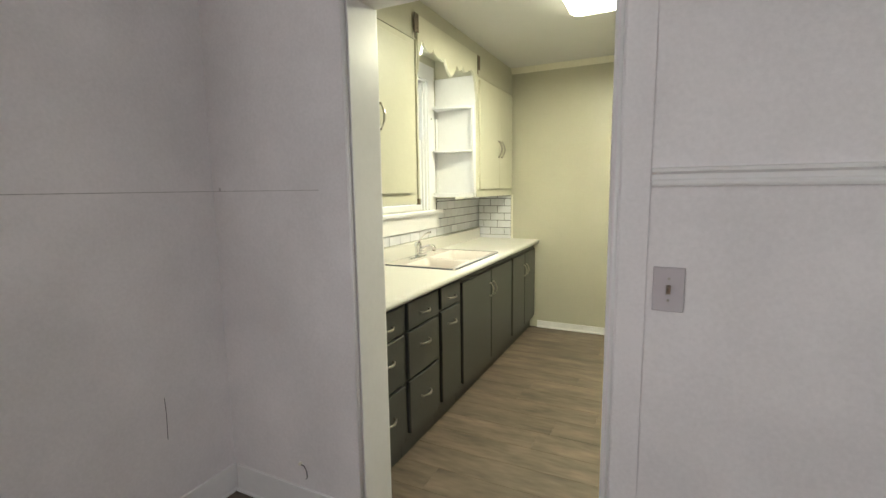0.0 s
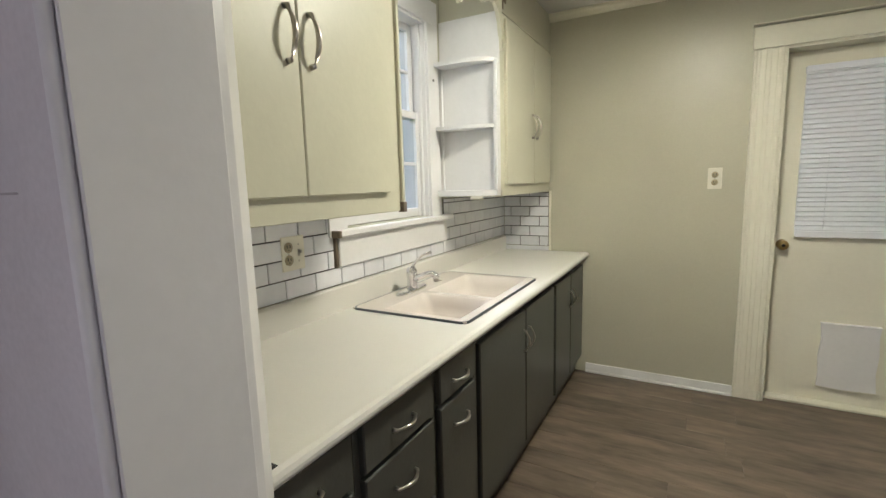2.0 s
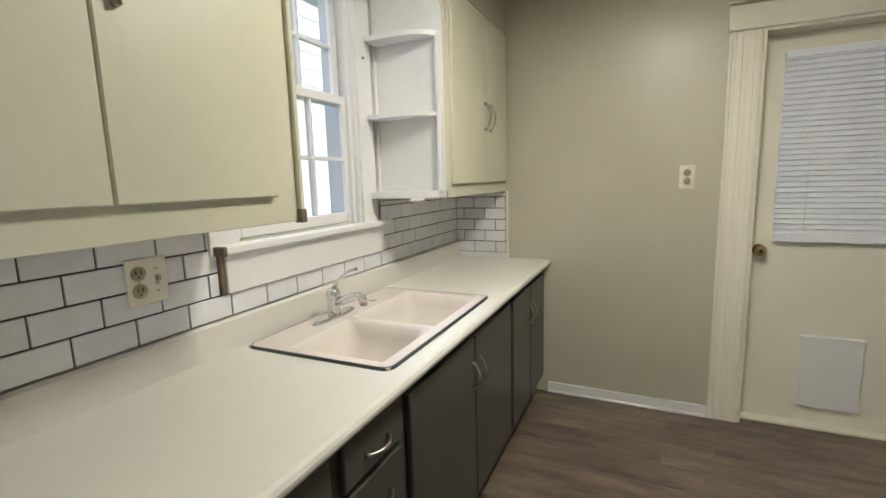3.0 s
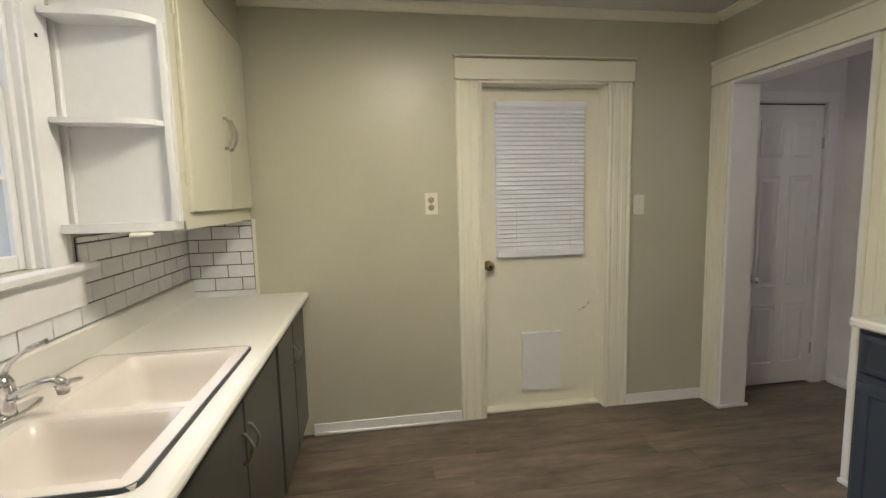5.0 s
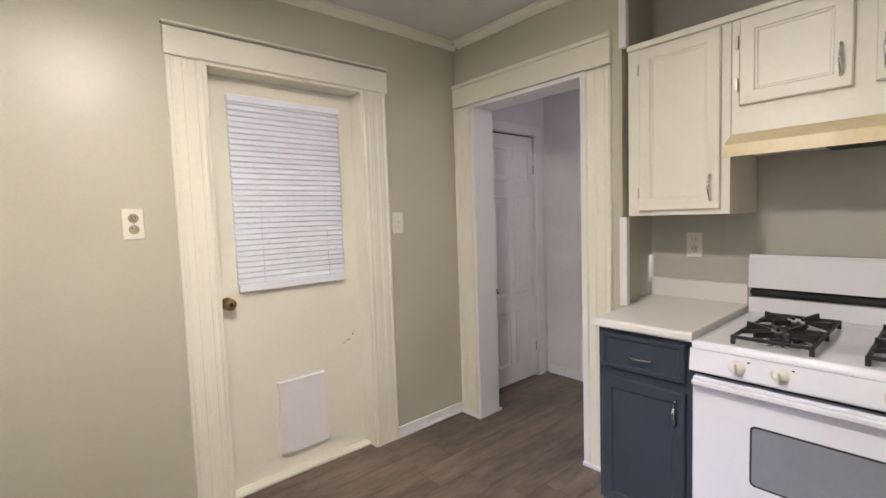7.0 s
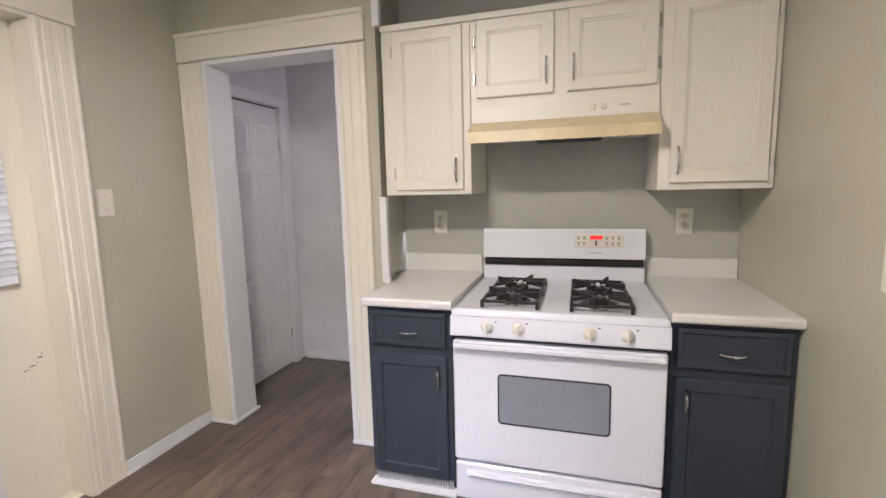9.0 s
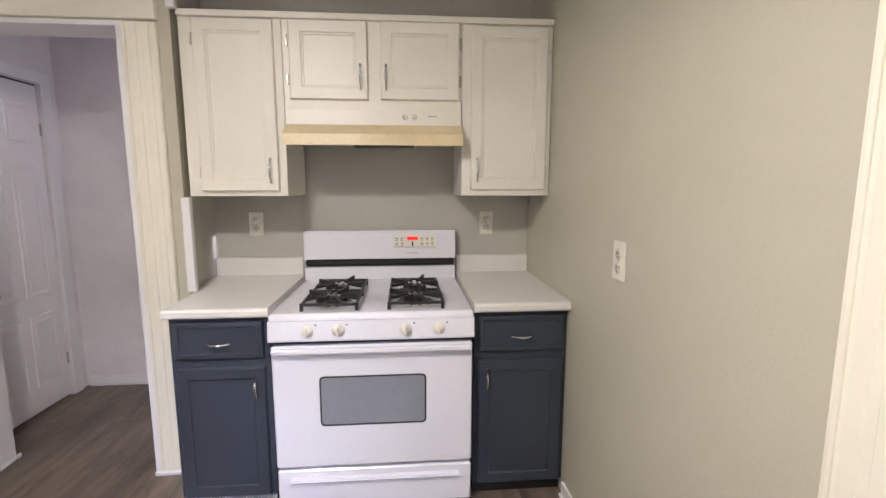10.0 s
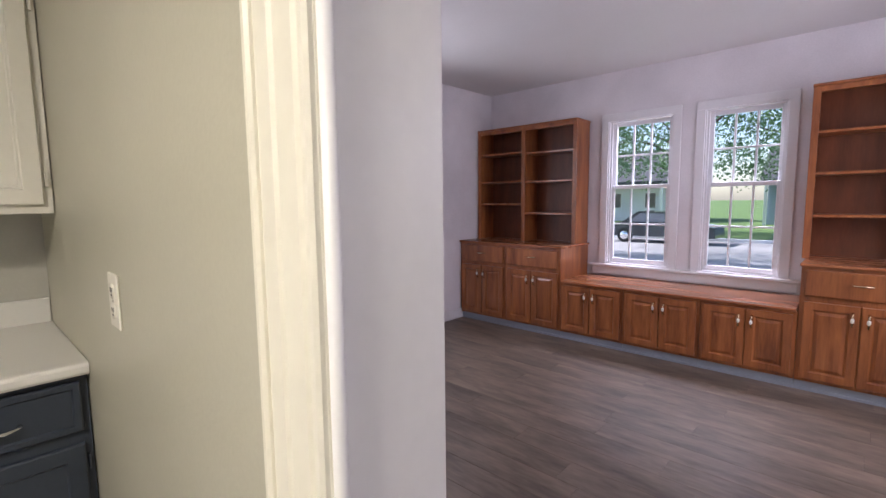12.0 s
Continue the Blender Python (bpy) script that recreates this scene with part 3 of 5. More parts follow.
def outlet(side, plane, u, z, label, gangs=("socket",), material=None, w=0.078, h=0.128, group=""):
    pl = material or PLASTIC
    ob = thing("outlet" if "socket" in gangs else "light_switch", spoint(side, plane, u, 0, z), label, "outlet" if "socket" in gangs else "light switch", group)
    n = len(gangs)
    part("plate", sboxes(side, plane, (u - w * n / 2 * 0.97, u + w * n / 2 * 0.97, 0, 0.006, z - h / 2, z + h / 2), bevel=0.0025), pl, ob)
    for i, kind in enumerate(gangs):
        c = u + (i - (n - 1) / 2) * w * 0.85
        if kind == "socket":
            for dz in (-0.023, 0.023):
                face = part("socket", lathe([(0.019, 0), (0.019, 0.0085), (0.0, 0.0085)], spoint(side, plane, c, 0, z + dz), {"+x": "x", "-x": "-x", "+y": "y", "-y": "-y"}[side], 20), PLASTIC_D if material is None else material, ob)
                part("slots", sboxes(side, plane, (c - 0.008, c - 0.005, 0.0085, 0.0092, z + dz - 0.002, z + dz + 0.009), (c + 0.005, c + 0.008, 0.0085, 0.0092, z + dz - 0.002, z + dz + 0.009), (c - 0.002, c + 0.002, 0.0085, 0.0092, z + dz - 0.011, z + dz - 0.007)), SLOT, face)
            part("screw", sboxes(side, plane, (c - 0.003, c + 0.003, 0.006, 0.0075, z - 0.003, z + 0.003), bevel=0.0008), NICKEL, ob)
        else:
            part("toggle", prism_side(side, plane, c, z), pl if kind == "switch" else NICKEL, ob)
            for dz in (-0.030, 0.030):
                part("screw", sboxes(side, plane, (c - 0.003, c + 0.003, 0.006, 0.0075, z + dz - 0.003, z + dz + 0.003), bevel=0.0008), NICKEL, ob)
    return ob


def prism_side(side, plane, u, z):
    bm = sboxes(side, plane, (u - 0.0055, u + 0.0055, 0.006, 0.009, z - 0.013, z + 0.013), (u - 0.004, u + 0.004, 0.008, 0.021, z - 0.001, z + 0.010), bevel=0.0015)
    return bm


outlet("-y", YF, -0.153, 1.372, "ivory duplex outlet on the sage wall beside the back door")
outlet("-y", YF, 1.189, 1.333, "ivory light switch on the sage wall beside the back door", ("switch",))
outlet("-x", XA, 3.716, 1.171, "ivory duplex outlet over the worktop beside the stove", material=PLASTIC)
outlet("-x", XA, 2.455, 1.171, "ivory duplex outlet over the worktop against the side wall", material=PLASTIC)
outlet("+y", YN, 0.950, 1.138, "ivory duplex outlet on the sage wall near the stove", material=PLASTIC, w=0.088)
outlet("+x", XL + 0.012, 2.968, 1.153, "ivory double plate with outlet and switch on the tiles", ("socket", "toggle"), w=0.055, h=0.124)
outlet("-y", YD - 0.001, 0.218, 1.111, "off-white light switch with a metal toggle beside the doorway", ("toggle",), w=0.080, h=0.122, material=PLATE)


# ---- the sink side ----
FB = -0.945


FLAT = [(0, 0.001), (0, 0.016), (0.004, 0.020)]


def front(parent, kind, u0, u1, z0, z1, side="+x", plane=FB, material=None):
    return part(kind, stepped(side, plane, u0, u1, z0, z1, FLAT), material or CHARCOAL, parent)


def drawer_unit(y0, y1, splits, label, last_is_door=False):
    c = thing("base_cabinet", (-1.2, (y0 + y1) / 2, 0), label, "kitchen cabinet", "base cabinets under the sink counter")
    part("body", boxes((-1.50, FB, y0 - 0.012, y1 + 0.012, 0.095, 0.838)), CHARCOAL, c)
    part("toe_board", boxes((-1.50, FB - 0.03, y0 - 0.012, y1 + 0.012, 0, 0.094)), CHARCOAL, c)
    for z0, z1, hz in splits:
        door = last_is_door and z0 < 0.3
        f = front(c, "door" if door else "drawer", y0 + 0.008, y1 - 0.008, z0, z1)
        bow_handle(f, "+x", FB + 0.02, (y0 + y1) / 2, hz, 0.095, False, 0.028)


drawer_unit(2.234, 2.567, ((0.686, 0.822, 0.747), (0.428, 0.672, 0.578), (0.135, 0.412, 0.290)), "charcoal-painted base cabinet with three drawers beside the doorway")
drawer_unit(2.593, 2.943, ((0.686, 0.822, 0.747), (0.428, 0.672, 0.578), (0.135, 0.412, 0.290)), "charcoal-painted base cabinet with three drawers")
drawer_unit(2.969, 3.248, ((0.697, 0.822, 0.747), (0.135, 0.680, 0.593)), "narrow charcoal-painted base cabinet with a drawer over a door", True)


def door_unit(y0, ym, y1, hz, label):
    c = thing("base_cabinet", (-1.2, (y0 + y1) / 2, 0), label, "kitchen cabinet", "base cabinets under the sink counter")
    if y0 < 4:
        part("body", boxes((-1.50, FB, y0 - 0.012, y1 + 0.012, 0.095, 0.690)), CHARCOAL, c)
        part("front_rail", boxes((FB - 0.018, FB, y0 - 0.012, y1 + 0.012, 0.691, 0.838)), CHARCOAL, c)
    else:
        part("body", boxes((-1.50, FB, y0 - 0.012, y1 + 0.012, 0.095, 0.838)), CHARCOAL, c)
    part("toe_board", boxes((-1.50, FB - 0.03, y0 - 0.012, y1 + 0.012, 0, 0.094)), CHARCOAL, c)
    a = front(c, "door", y0 + 0.008, ym - 0.006, 0.125, 0.795)
    b = front(c, "door", ym + 0.006, y1 - 0.008, 0.125, 0.795)
    bow_handle(a, "+x", FB + 0.02, ym - 0.035, hz, 0.095)
    bow_handle(b, "+x", FB + 0.02, ym + 0.035, hz, 0.095)


door_unit(3.274, 3.805, 4.306, 0.652, "charcoal base cabinet with two doors under the sink")
door_unit(4.332, 4.695, 5.060, 0.640, "charcoal-painted base cabinet with two doors in the corner")

# counter: a rounded front edge and a hole for the sink
CT = 0.880
SY0, SY1 = 3.228, 4.074
rim_line = [(-1.466, CT), (-0.972, CT), (-0.905, CT), (-0.894, 0.875), (-0.889, 0.866), (-0.889, 0.858), (-0.894, 0.848), (-0.905, 0.842), (-0.972, 0.842), (-1.466, 0.842), (-1.528, 0.842), (-1.528, 0.982), (-1.514, 0.984), (-1.506, 0.976), (-1.506, CT)]
stations = [YN + 0.012, SY0 + 0.015, SY1 - 0.015, YF - 0.001]
bm = bmesh.new()
rows = [[bm.verts.new((x, y, z)) for x, z in rim_line] for y in stations]
n = len(rim_line)
for s in range(3):
    for k in range(n):
        if s == 1 and k in (0, 8):
            continue
        bm.faces.new((rows[s][k], rows[s][(k + 1) % n], rows[s + 1][(k + 1) % n], rows[s + 1][k]))
for s in (1, 2):
    bm.faces.new((rows[s][0], rows[s][1], rows[s][8], rows[s][9]))
for a, c in ((0, 9), (1, 8)):
    bm.faces.new((rows[1][a], rows[2][a], rows[2][c], rows[1][c]))
bm.faces.new(rows[0]), bm.faces.new(rows[3])
bmesh.ops.recalc_face_normals(bm, faces=bm.faces)
counter = thing("countertop", (-1.2, 3.6, 0.842), "long cream laminate countertop with a rounded edge and low upstand", "countertop")
part("worktop", bm, LAMINATE, counter)
part("corner_mark", boxes((-0.930, -0.905, 2.30, 2.335, CT + 0.0003, CT + 0.0012)), SLOT, counter, "small dark mark near the edge of the worktop")


def rounded(x0, x1, y0, y1, r, n=5):
    pts = []
    for cx, cy, a0 in ((x1 - r, y1 - r, 0), (x0 + r, y1 - r, 90), (x0 + r, y0 + r, 180), (x1 - r, y0 + r, 270)):
        for k in range(n + 1):
            a = radians(a0 + 90 * k / n)
            pts.append((cx + r * math.cos(a), cy + r * math.sin(a)))
    return pts


def ring_loft(rings, bm=None, closed_end=True):
    """Skins a stack of equal-count outlines given as (points, z)."""
    bm = bm or bmesh.new()
    vs = [[bm.verts.new((x, y, z)) for x, y in pts] for pts, z in rings]
    faces = []
    n = len(vs[0])
    for a, b in zip(vs, vs[1:]):
        for k in range(n):
            faces.append(bm.faces.new((a[k], a[(k + 1) % n], b[(k + 1) % n], b[k])))
    if closed_end:
        faces.append(bm.faces.new(vs[-1]))
    for f in faces[:-1]:
        f.smooth = True
    return bm


def sink():
    s = thing("kitchen_sink", (-1.24, 3.79, CT), "almond enamel double-bowl drop-in sink with a dark sealed rim", "sink")
    x0, x1, y0, y1 = -1.488, -0.952, SY0, SY1
    bowls = ((-1.345, -0.998, 3.268, 3.575), (-1.345, -0.998, 3.607, 4.030))
    z = CT + 0.008
    bm = bmesh.new()
    xs, ys = (x0 + 0.008, -1.345, -0.998, x1 - 0.008), (y0 + 0.008, 3.268, 3.575, 3.607, 4.030, y1 - 0.008)
    grid = [[bm.verts.new((u, v, z)) for v in ys] for u in xs]
    for i in range(3):
        for j in range(5):
            if not (i == 1 and j in (1, 3)):
                bm.faces.new((grid[i][j], grid[i + 1][j], grid[i + 1][j + 1], grid[i][j + 1]))
    grown = bmesh.ops.extrude_face_region(bm, geom=list(bm.faces))
    bmesh.ops.translate(bm, verts=[v for v in grown["geom"] if isinstance(v, bmesh.types.BMVert)], vec=(0, 0, -0.018))
    bmesh.ops.recalc_face_normals(bm, faces=bm.faces)
    part("deck", bm, SINK, s)
    bm = bmesh.new()
    for a, b, c, d in bowls:
        rings = [(rounded(a, b, c, d, 0.002), z - 0.001), (rounded(a + 0.006, b - 0.006, c + 0.006, d - 0.006, 0.03), z - 0.008), (rounded(a + 0.014, b - 0.014, c + 0.014, d - 0.014, 0.05), z - 0.05), (rounded(a + 0.022, b - 0.022, c + 0.022, d - 0.022, 0.055), z - 0.14), (rounded(a + 0.06, b - 0.06, c + 0.06, d - 0.06, 0.05), z - 0.168), (rounded(a + 0.15, b - 0.15, c + 0.15, d - 0.15, 0.01), z - 0.172)]
        ring_loft(rings, bm)
    part("bowl", bm, SINK, s)
    bm = bmesh.new()
    o, i = rounded(x0, x1, y0, y1, 0.035), rounded(x0 + 0.009, x1 - 0.009, y0 + 0.009, y1 - 0.009, 0.03)
    lo = [bm.verts.new((x, y, CT + 0.0005)) for x, y in o]
    mid = [bm.verts.new((x * 0.5 + u * 0.5, y * 0.5 + v * 0.5, CT + 0.009)) for (x, y), (u, v) in zip(o, i)]
    hi = [bm.verts.new((x, y, CT + 0.0085)) for x, y in i]
    for a, b in ((lo, mid), (mid, hi)):
        for k in range(len(a)):
            bm.faces.new((a[k], a[(k + 1) % len(a)], b[(k + 1) % len(a)], b[k]))
    part("rim", bm, CAULK, s, "dark grey sealed metal rim")
    for _, _, c, d in bowls:
        part("drain", lathe([(0.040, 0), (0.038, 0.003), (0.024, 0.003), (0.020, 0.001), (0.0, 0.001)], (-1.19, (c + d) / 2, z - 0.1735), "z", 24), CHROME, s)
    part("hole_cover", lathe([(0.020, 0), (0.018, 0.003), (0.0, 0.004)], (-1.405, 3.840, z), "z", 20), NICKEL, s)


sink()


def faucet():
    z, x, y = CT + 0.008, -1.412, 3.585
    f = thing("faucet", (x, y, z), "chrome single-lever kitchen faucet on an oval plate", "faucet")
    pts = [(x + 0.030 * math.cos(a), y + 0.125 * math.sin(a)) for a in [2 * math.pi * k / 28 for k in range(28)]]
    sm = [(x + 0.022 * math.cos(a), y + 0.115 * math.sin(a)) for a in [2 * math.pi * k / 28 for k in range(28)]]
    part("base_plate", ring_loft([(pts, z), (pts, z + 0.006), (sm, z + 0.012)]), CHROME, f)
    part("body", lathe([(0.026, 0.008), (0.024, 0.03), (0.022, 0.065), (0.026, 0.075), (0.027, 0.095), (0.018, 0.112), (0.0, 0.116)], (x, y, z), "z", 24), CHROME, f)
    path = [(x, y, z + 0.050), (x + 0.04, y + 0.005, z + 0.068), (x + 0.08, y + 0.012, z + 0.083), (x + 0.105, y + 0.016, z + 0.086), (x + 0.118, y + 0.019, z + 0.078), (x + 0.122, y + 0.020, z + 0.066)]
    sp = part("spout", tube(path, [0.017, 0.015, 0.014, 0.014, 0.015, 0.016], 14), CHROME, f)
    part("aerator", lathe([(0.013, 0), (0.015, 0.014), (0.0, 0.014)], (x + 0.122, y + 0.020, z + 0.050), "z", 16), NICKEL, sp)
    part("lever", tube([(x, y, z + 0.105), (x + 0.022, y + 0.006, z + 0.140), (x + 0.055, y + 0.014, z + 0.172), (x + 0.095, y + 0.024, z + 0.186)], [0.014, 0.010, 0.009, 0.012], 12, flat=0.6), CHROME, f)
    part("index_dot", lathe([(0.004, 0), (0.0, 0.002)], (x + 0.026, y + 0.002, z + 0.050), "x", 10), PLASTIC_D, f)


faucet()


# ---- wall cabinets over the sink ----
UF = -1.178


def wall_cabinet(name_label, y0, y1, ym, d0, d1, z0, z1, dz0, dz1, hz0, hz1, hinge_u):
    c = thing("wall_cabinet", (-1.35, (y0 + y1) / 2, z0), name_label, "kitchen cabinet", "wall cabinets over the sink counter")
    part("body", boxes((XL, UF, y0, y1, z0, z1), bevel=0.002), CABINET, c)
    for u0, u1, hu in ((d0, ym - 0.002, ym - 0.040), (ym + 0.002, d1, ym + 0.040)):
        d = part("door", stepped("+x", UF, u0, u1, dz0, dz1, [(0, 0.001), (0, 0.015), (0.003, 0.018)]), CABINET, c)
        bow_handle(d, "+x", UF + 0.018, hu, (hz0 + hz1) / 2, hz1 - hz0, True, 0.034, r=0.0055)
    for z in (dz0 + 0.10, dz1 - 0.16):
        part("hinge", sboxes("+x", UF, (hinge_u - 0.006, hinge_u + 0.004, 0.001, 0.010, z, z + 0.055), bevel=0.002), CABINET, c)
    return c


ca = wall_cabinet("cream wall cabinet with two flat doors beside the sink window", YN + 0.002, 3.186, 2.712, 2.250, 3.092, 1.294, 2.260, 1.362, 2.215, 1.70, 1.83, 3.102)
cb = wall_cabinet("cream wall cabinet with two flat doors in the far corner", 4.138, YF - 0.001, 4.675, 4.200, 5.045, 1.310, 2.260, 1.373, 2.235, 1.655, 1.79, 4.190)
part("edge_strip", boxes((UF - 0.01, UF + 0.012, 3.172, 3.187, 1.290, 2.26), bevel=0.002), CABINET, ca)
part("foot_block", boxes((UF - 0.01, UF + 0.016, 3.170, 3.190, 1.290, 1.326), bevel=0.002), BROWN, ca)
part("foot_block", boxes((UF - 0.035, UF + 0.004, 4.134, 4.152, 1.307, 1.345), bevel=0.002), NICKEL, cb)
fixed("trim_tile_edge", boxes((-1.176, -1.158, YF - 0.016, YF - 0.001, CT, 1.315), bevel=0.003), TRIM, "cream upright strip closing the tiles")


def corner_shelves():
    s = thing("corner_shelf", (-1.36, 4.06, 1.315), "white open shelves with rounded fronts beside the sink window", "shelf")
    part("back_panel", boxes((XL + 0.001, UF + 0.002, 4.124, 4.137, 1.316, 2.255)), TRIM_W, s)
    part("upright", boxes((XL + 0.001, XL + 0.022, 4.104, 4.123, 1.345, 2.02), (UF - 0.022, UF, 4.104, 4.123, 1.345, 2.02), bevel=0.002), TRIM_W, s)
    for z, t in ((1.316, 0.030), (1.672, 0.018), (2.005, 0.020)):
        pts = [(XL + 0.025, 4.123), (XL + 0.025, 4.024), (XL + 0.16, 4.024)]
        pts += [(UF - 0.19 + 0.175 * math.sin(a), 4.123 - 0.099 * math.cos(a)) for a in [radians(9 * k) for k in range(11)]]
        part("shelf", prism(pts, "z", z, z + t), TRIM_W, s)
    part("puck_light", lathe([(0.035, 0), (0.035, 0.010), (0.028, 0.016), (0.0, 0.016)], (-1.28, 4.05, 1.298), "z", 20), PLASTIC, s)


corner_shelves()


def valance():
    v = thing("valance", (-1.17, 3.66, 2.2), "cream-painted scalloped wooden valance board over the sink window", "valance")
    low = [(3.176, 2.08), (3.186, 2.155), (3.200, 2.185), (3.214, 2.205), (3.222, 2.245), (3.232, 2.272), (3.246, 2.262), (3.262, 2.245), (3.300, 2.226), (3.345, 2.222), (3.372, 2.240), (3.385, 2.262), (3.400, 2.240), (3.440, 2.222), (3.490, 2.222), (3.535, 2.216), (3.560, 2.246), (3.575, 2.215), (3.615, 2.170), (3.665, 2.146), (3.700, 2.170), (3.730, 2.200), (3.758, 2.244), (3.775, 2.222), (3.800, 2.214), (3.835, 2.226), (3.868, 2.266), (3.885, 2.238), (3.920, 2.226), (3.960, 2.240), (4.010, 2.266), (4.060, 2.268), (4.100, 2.240), (4.128, 2.190), (4.140, 2.130), (4.150, 2.060)]
    low = [(3.189 + (y - 3.176) * 0.970, z) for y, z in low]
    part("board", prism([(3.189, 2.404)] + low + [(4.136, 2.404)], "x", UF - 0.002, UF + 0.016), CABINET, v)
    for y in (3.144, 4.138):
        b = part("bracket", boxes((UF + 0.0165, UF + 0.020, y, y + 0.012, 2.262, 2.405), (UF + 0.0165, UF + 0.019, y + 0.012, y + 0.055, 2.30, 2.405), bevel=0.001), BROWN, v, "unpainted grey-brown metal bracket")
        for zs in (2.32, 2.38):
            part("screw", boxes((UF + 0.019, UF + 0.021, y + 0.03, y + 0.036, zs, zs + 0.006)), SLOT, b)


valance()
lamp = thing("sink_lamp", (-1.34, 3.42, 2.40), "small round glass lamp, lit, behind the valance", "lamp")
part("holder", lathe([(0.055, 0), (0.055, 0.02), (0.030, 0.05), (0.0, 0.05)], (-1.34, 3.42, 2.352), "z", 24), PLASTIC, lamp)
g = part("globe", lathe([(0.005, 0), (0.045, 0.010), (0.068, 0.04), (0.075, 0.07), (0.066, 0.10), (0.040, 0.125), (0.0, 0.126)], (-1.34, 3.42, 2.228), "z", 28), BULBGLASS, lamp)
g.visible_shadow = False
cl = thing("ceiling_light", (-0.22, 3.62, ZC), "square ceiling light with a glowing yellowish glass", "ceiling lamp")
part("frame", boxes((-0.40, -0.04, 3.44, 3.80, ZC - 0.020, ZC), bevel=0.005), BRASS, cl)
g = part("diffuser", ring_loft([(rounded(-0.39, -0.05, 3.45, 3.79, 0.03), ZC - 0.02), (rounded(-0.385, -0.055, 3.455, 3.785, 0.03), ZC - 0.05), (rounded(-0.36, -0.08, 3.48, 3.76, 0.03), ZC - 0.07)]), LAMPGLASS, cl)
g.visible_shadow = False


# ---- the stove side ----
def stove_base(y0, y1, label, vent):
    F = 1.398
    c = thing("base_cabinet", (1.7, (y0 + y1) / 2, 0), label, "kitchen cabinet", "base cabinets beside the stove")
    part("body", boxes((F, XA, y0, y1, 0.065, 0.852), bevel=0.002), NAVY, c)
    # Toe board in near-black: the shade under the cabinet is put into its colour.
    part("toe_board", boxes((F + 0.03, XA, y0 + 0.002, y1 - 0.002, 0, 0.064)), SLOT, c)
    w = y1 - y0
    for kind, z0, z1 in (("drawer", 0.682, 0.835), ("door", 0.073, 0.642)):
        f = 0.018 if kind == "drawer" else 0.045
        bm = stepped("-x", F, y0 + 0.022, y1 - 0.022, z0, z1, [(0, 0.001), (0, 0.017), (0.004, 0.021), (f, 0.021), (f + 0.005, 0.014), (f + 0.012, 0.014)])
        d = part(kind, bm, NAVY, c)
        if kind == "drawer":
            bow_handle(d, "-x", F - 0.014, (y0 + y1) / 2, 0.745, 0.085, False, 0.030, CHROME, "bright curved pull")
        else:
            hu = (y0 + 0.055) if vent else (y1 - 0.055)
            bow_handle(d, "-x", F - 0.021, hu, 0.560, 0.095, True, 0.028, CHROME, "bright curved pull")
            for z in (z0 + 0.06, z1 - 0.09):
                part("hinge", sboxes("-x", F, ((y1 - 0.018) if vent else (y0 + 0.010), (y1 - 0.010) if vent else (y0 + 0.018), 0.001, 0.012, z, z + 0.05), bevel=0.002), NAVY, c)
    if vent:
        v = thing("floor_vent", (1.39, (y0 + y1) / 2, 0), "white toe-kick heating vent with thin upright bars", "vent")
        part("frame", boxes((1.371, 1.426, y0 - 0.01, y1 + 0.01, 0, 0.012), bevel=0.002), TRIM_W, v)
        k = 0
        yy = y0 + 0.01
        while yy < y1 - 0.01:
            part("bar", boxes((1.400, 1.421, yy, yy + 0.004, 0.012, 0.050)), TRIM_W, v)
            yy += 0.0125


stove_base(3.470, 3.862, "slate-blue base cabinet with drawer and door beside the hall opening", True)
stove_base(2.218, 2.624, "slate-blue base cabinet with drawer and door against the side wall", False)


def small_counter(y0, y1, yb, label):
    c = thing("countertop", (1.7, (y0 + y1) / 2, 0.855), label, "countertop", "counters beside the stove")
    e = [(1.371, 0.856), (1.360, 0.858), (1.355, 0.866), (1.355, 0.884), (1.360, 0.892), (1.371, 0.895)]
    bm = prism(e + [(2.066, 0.895), (2.066, 0.856)], "y", y0, y1)
    if yb > y1:
        box(bm, 1.706, 2.066, y1, yb, 0.856, 0.895)
    part("worktop", bm, LAMINATE, c)
    part("upstand", boxes((2.067, XA - 0.001, y0 if y0 < 2.5 else 3.472, yb, 0.860, 0.990), bevel=0.003), LAMINATE, c)


small_counter(3.460, 3.868, 3.933, "cream laminate worktop with an upstand beside the hall opening")
small_counter(2.218, 2.628, 2.628, "cream laminate worktop with an upstand against the near wall")


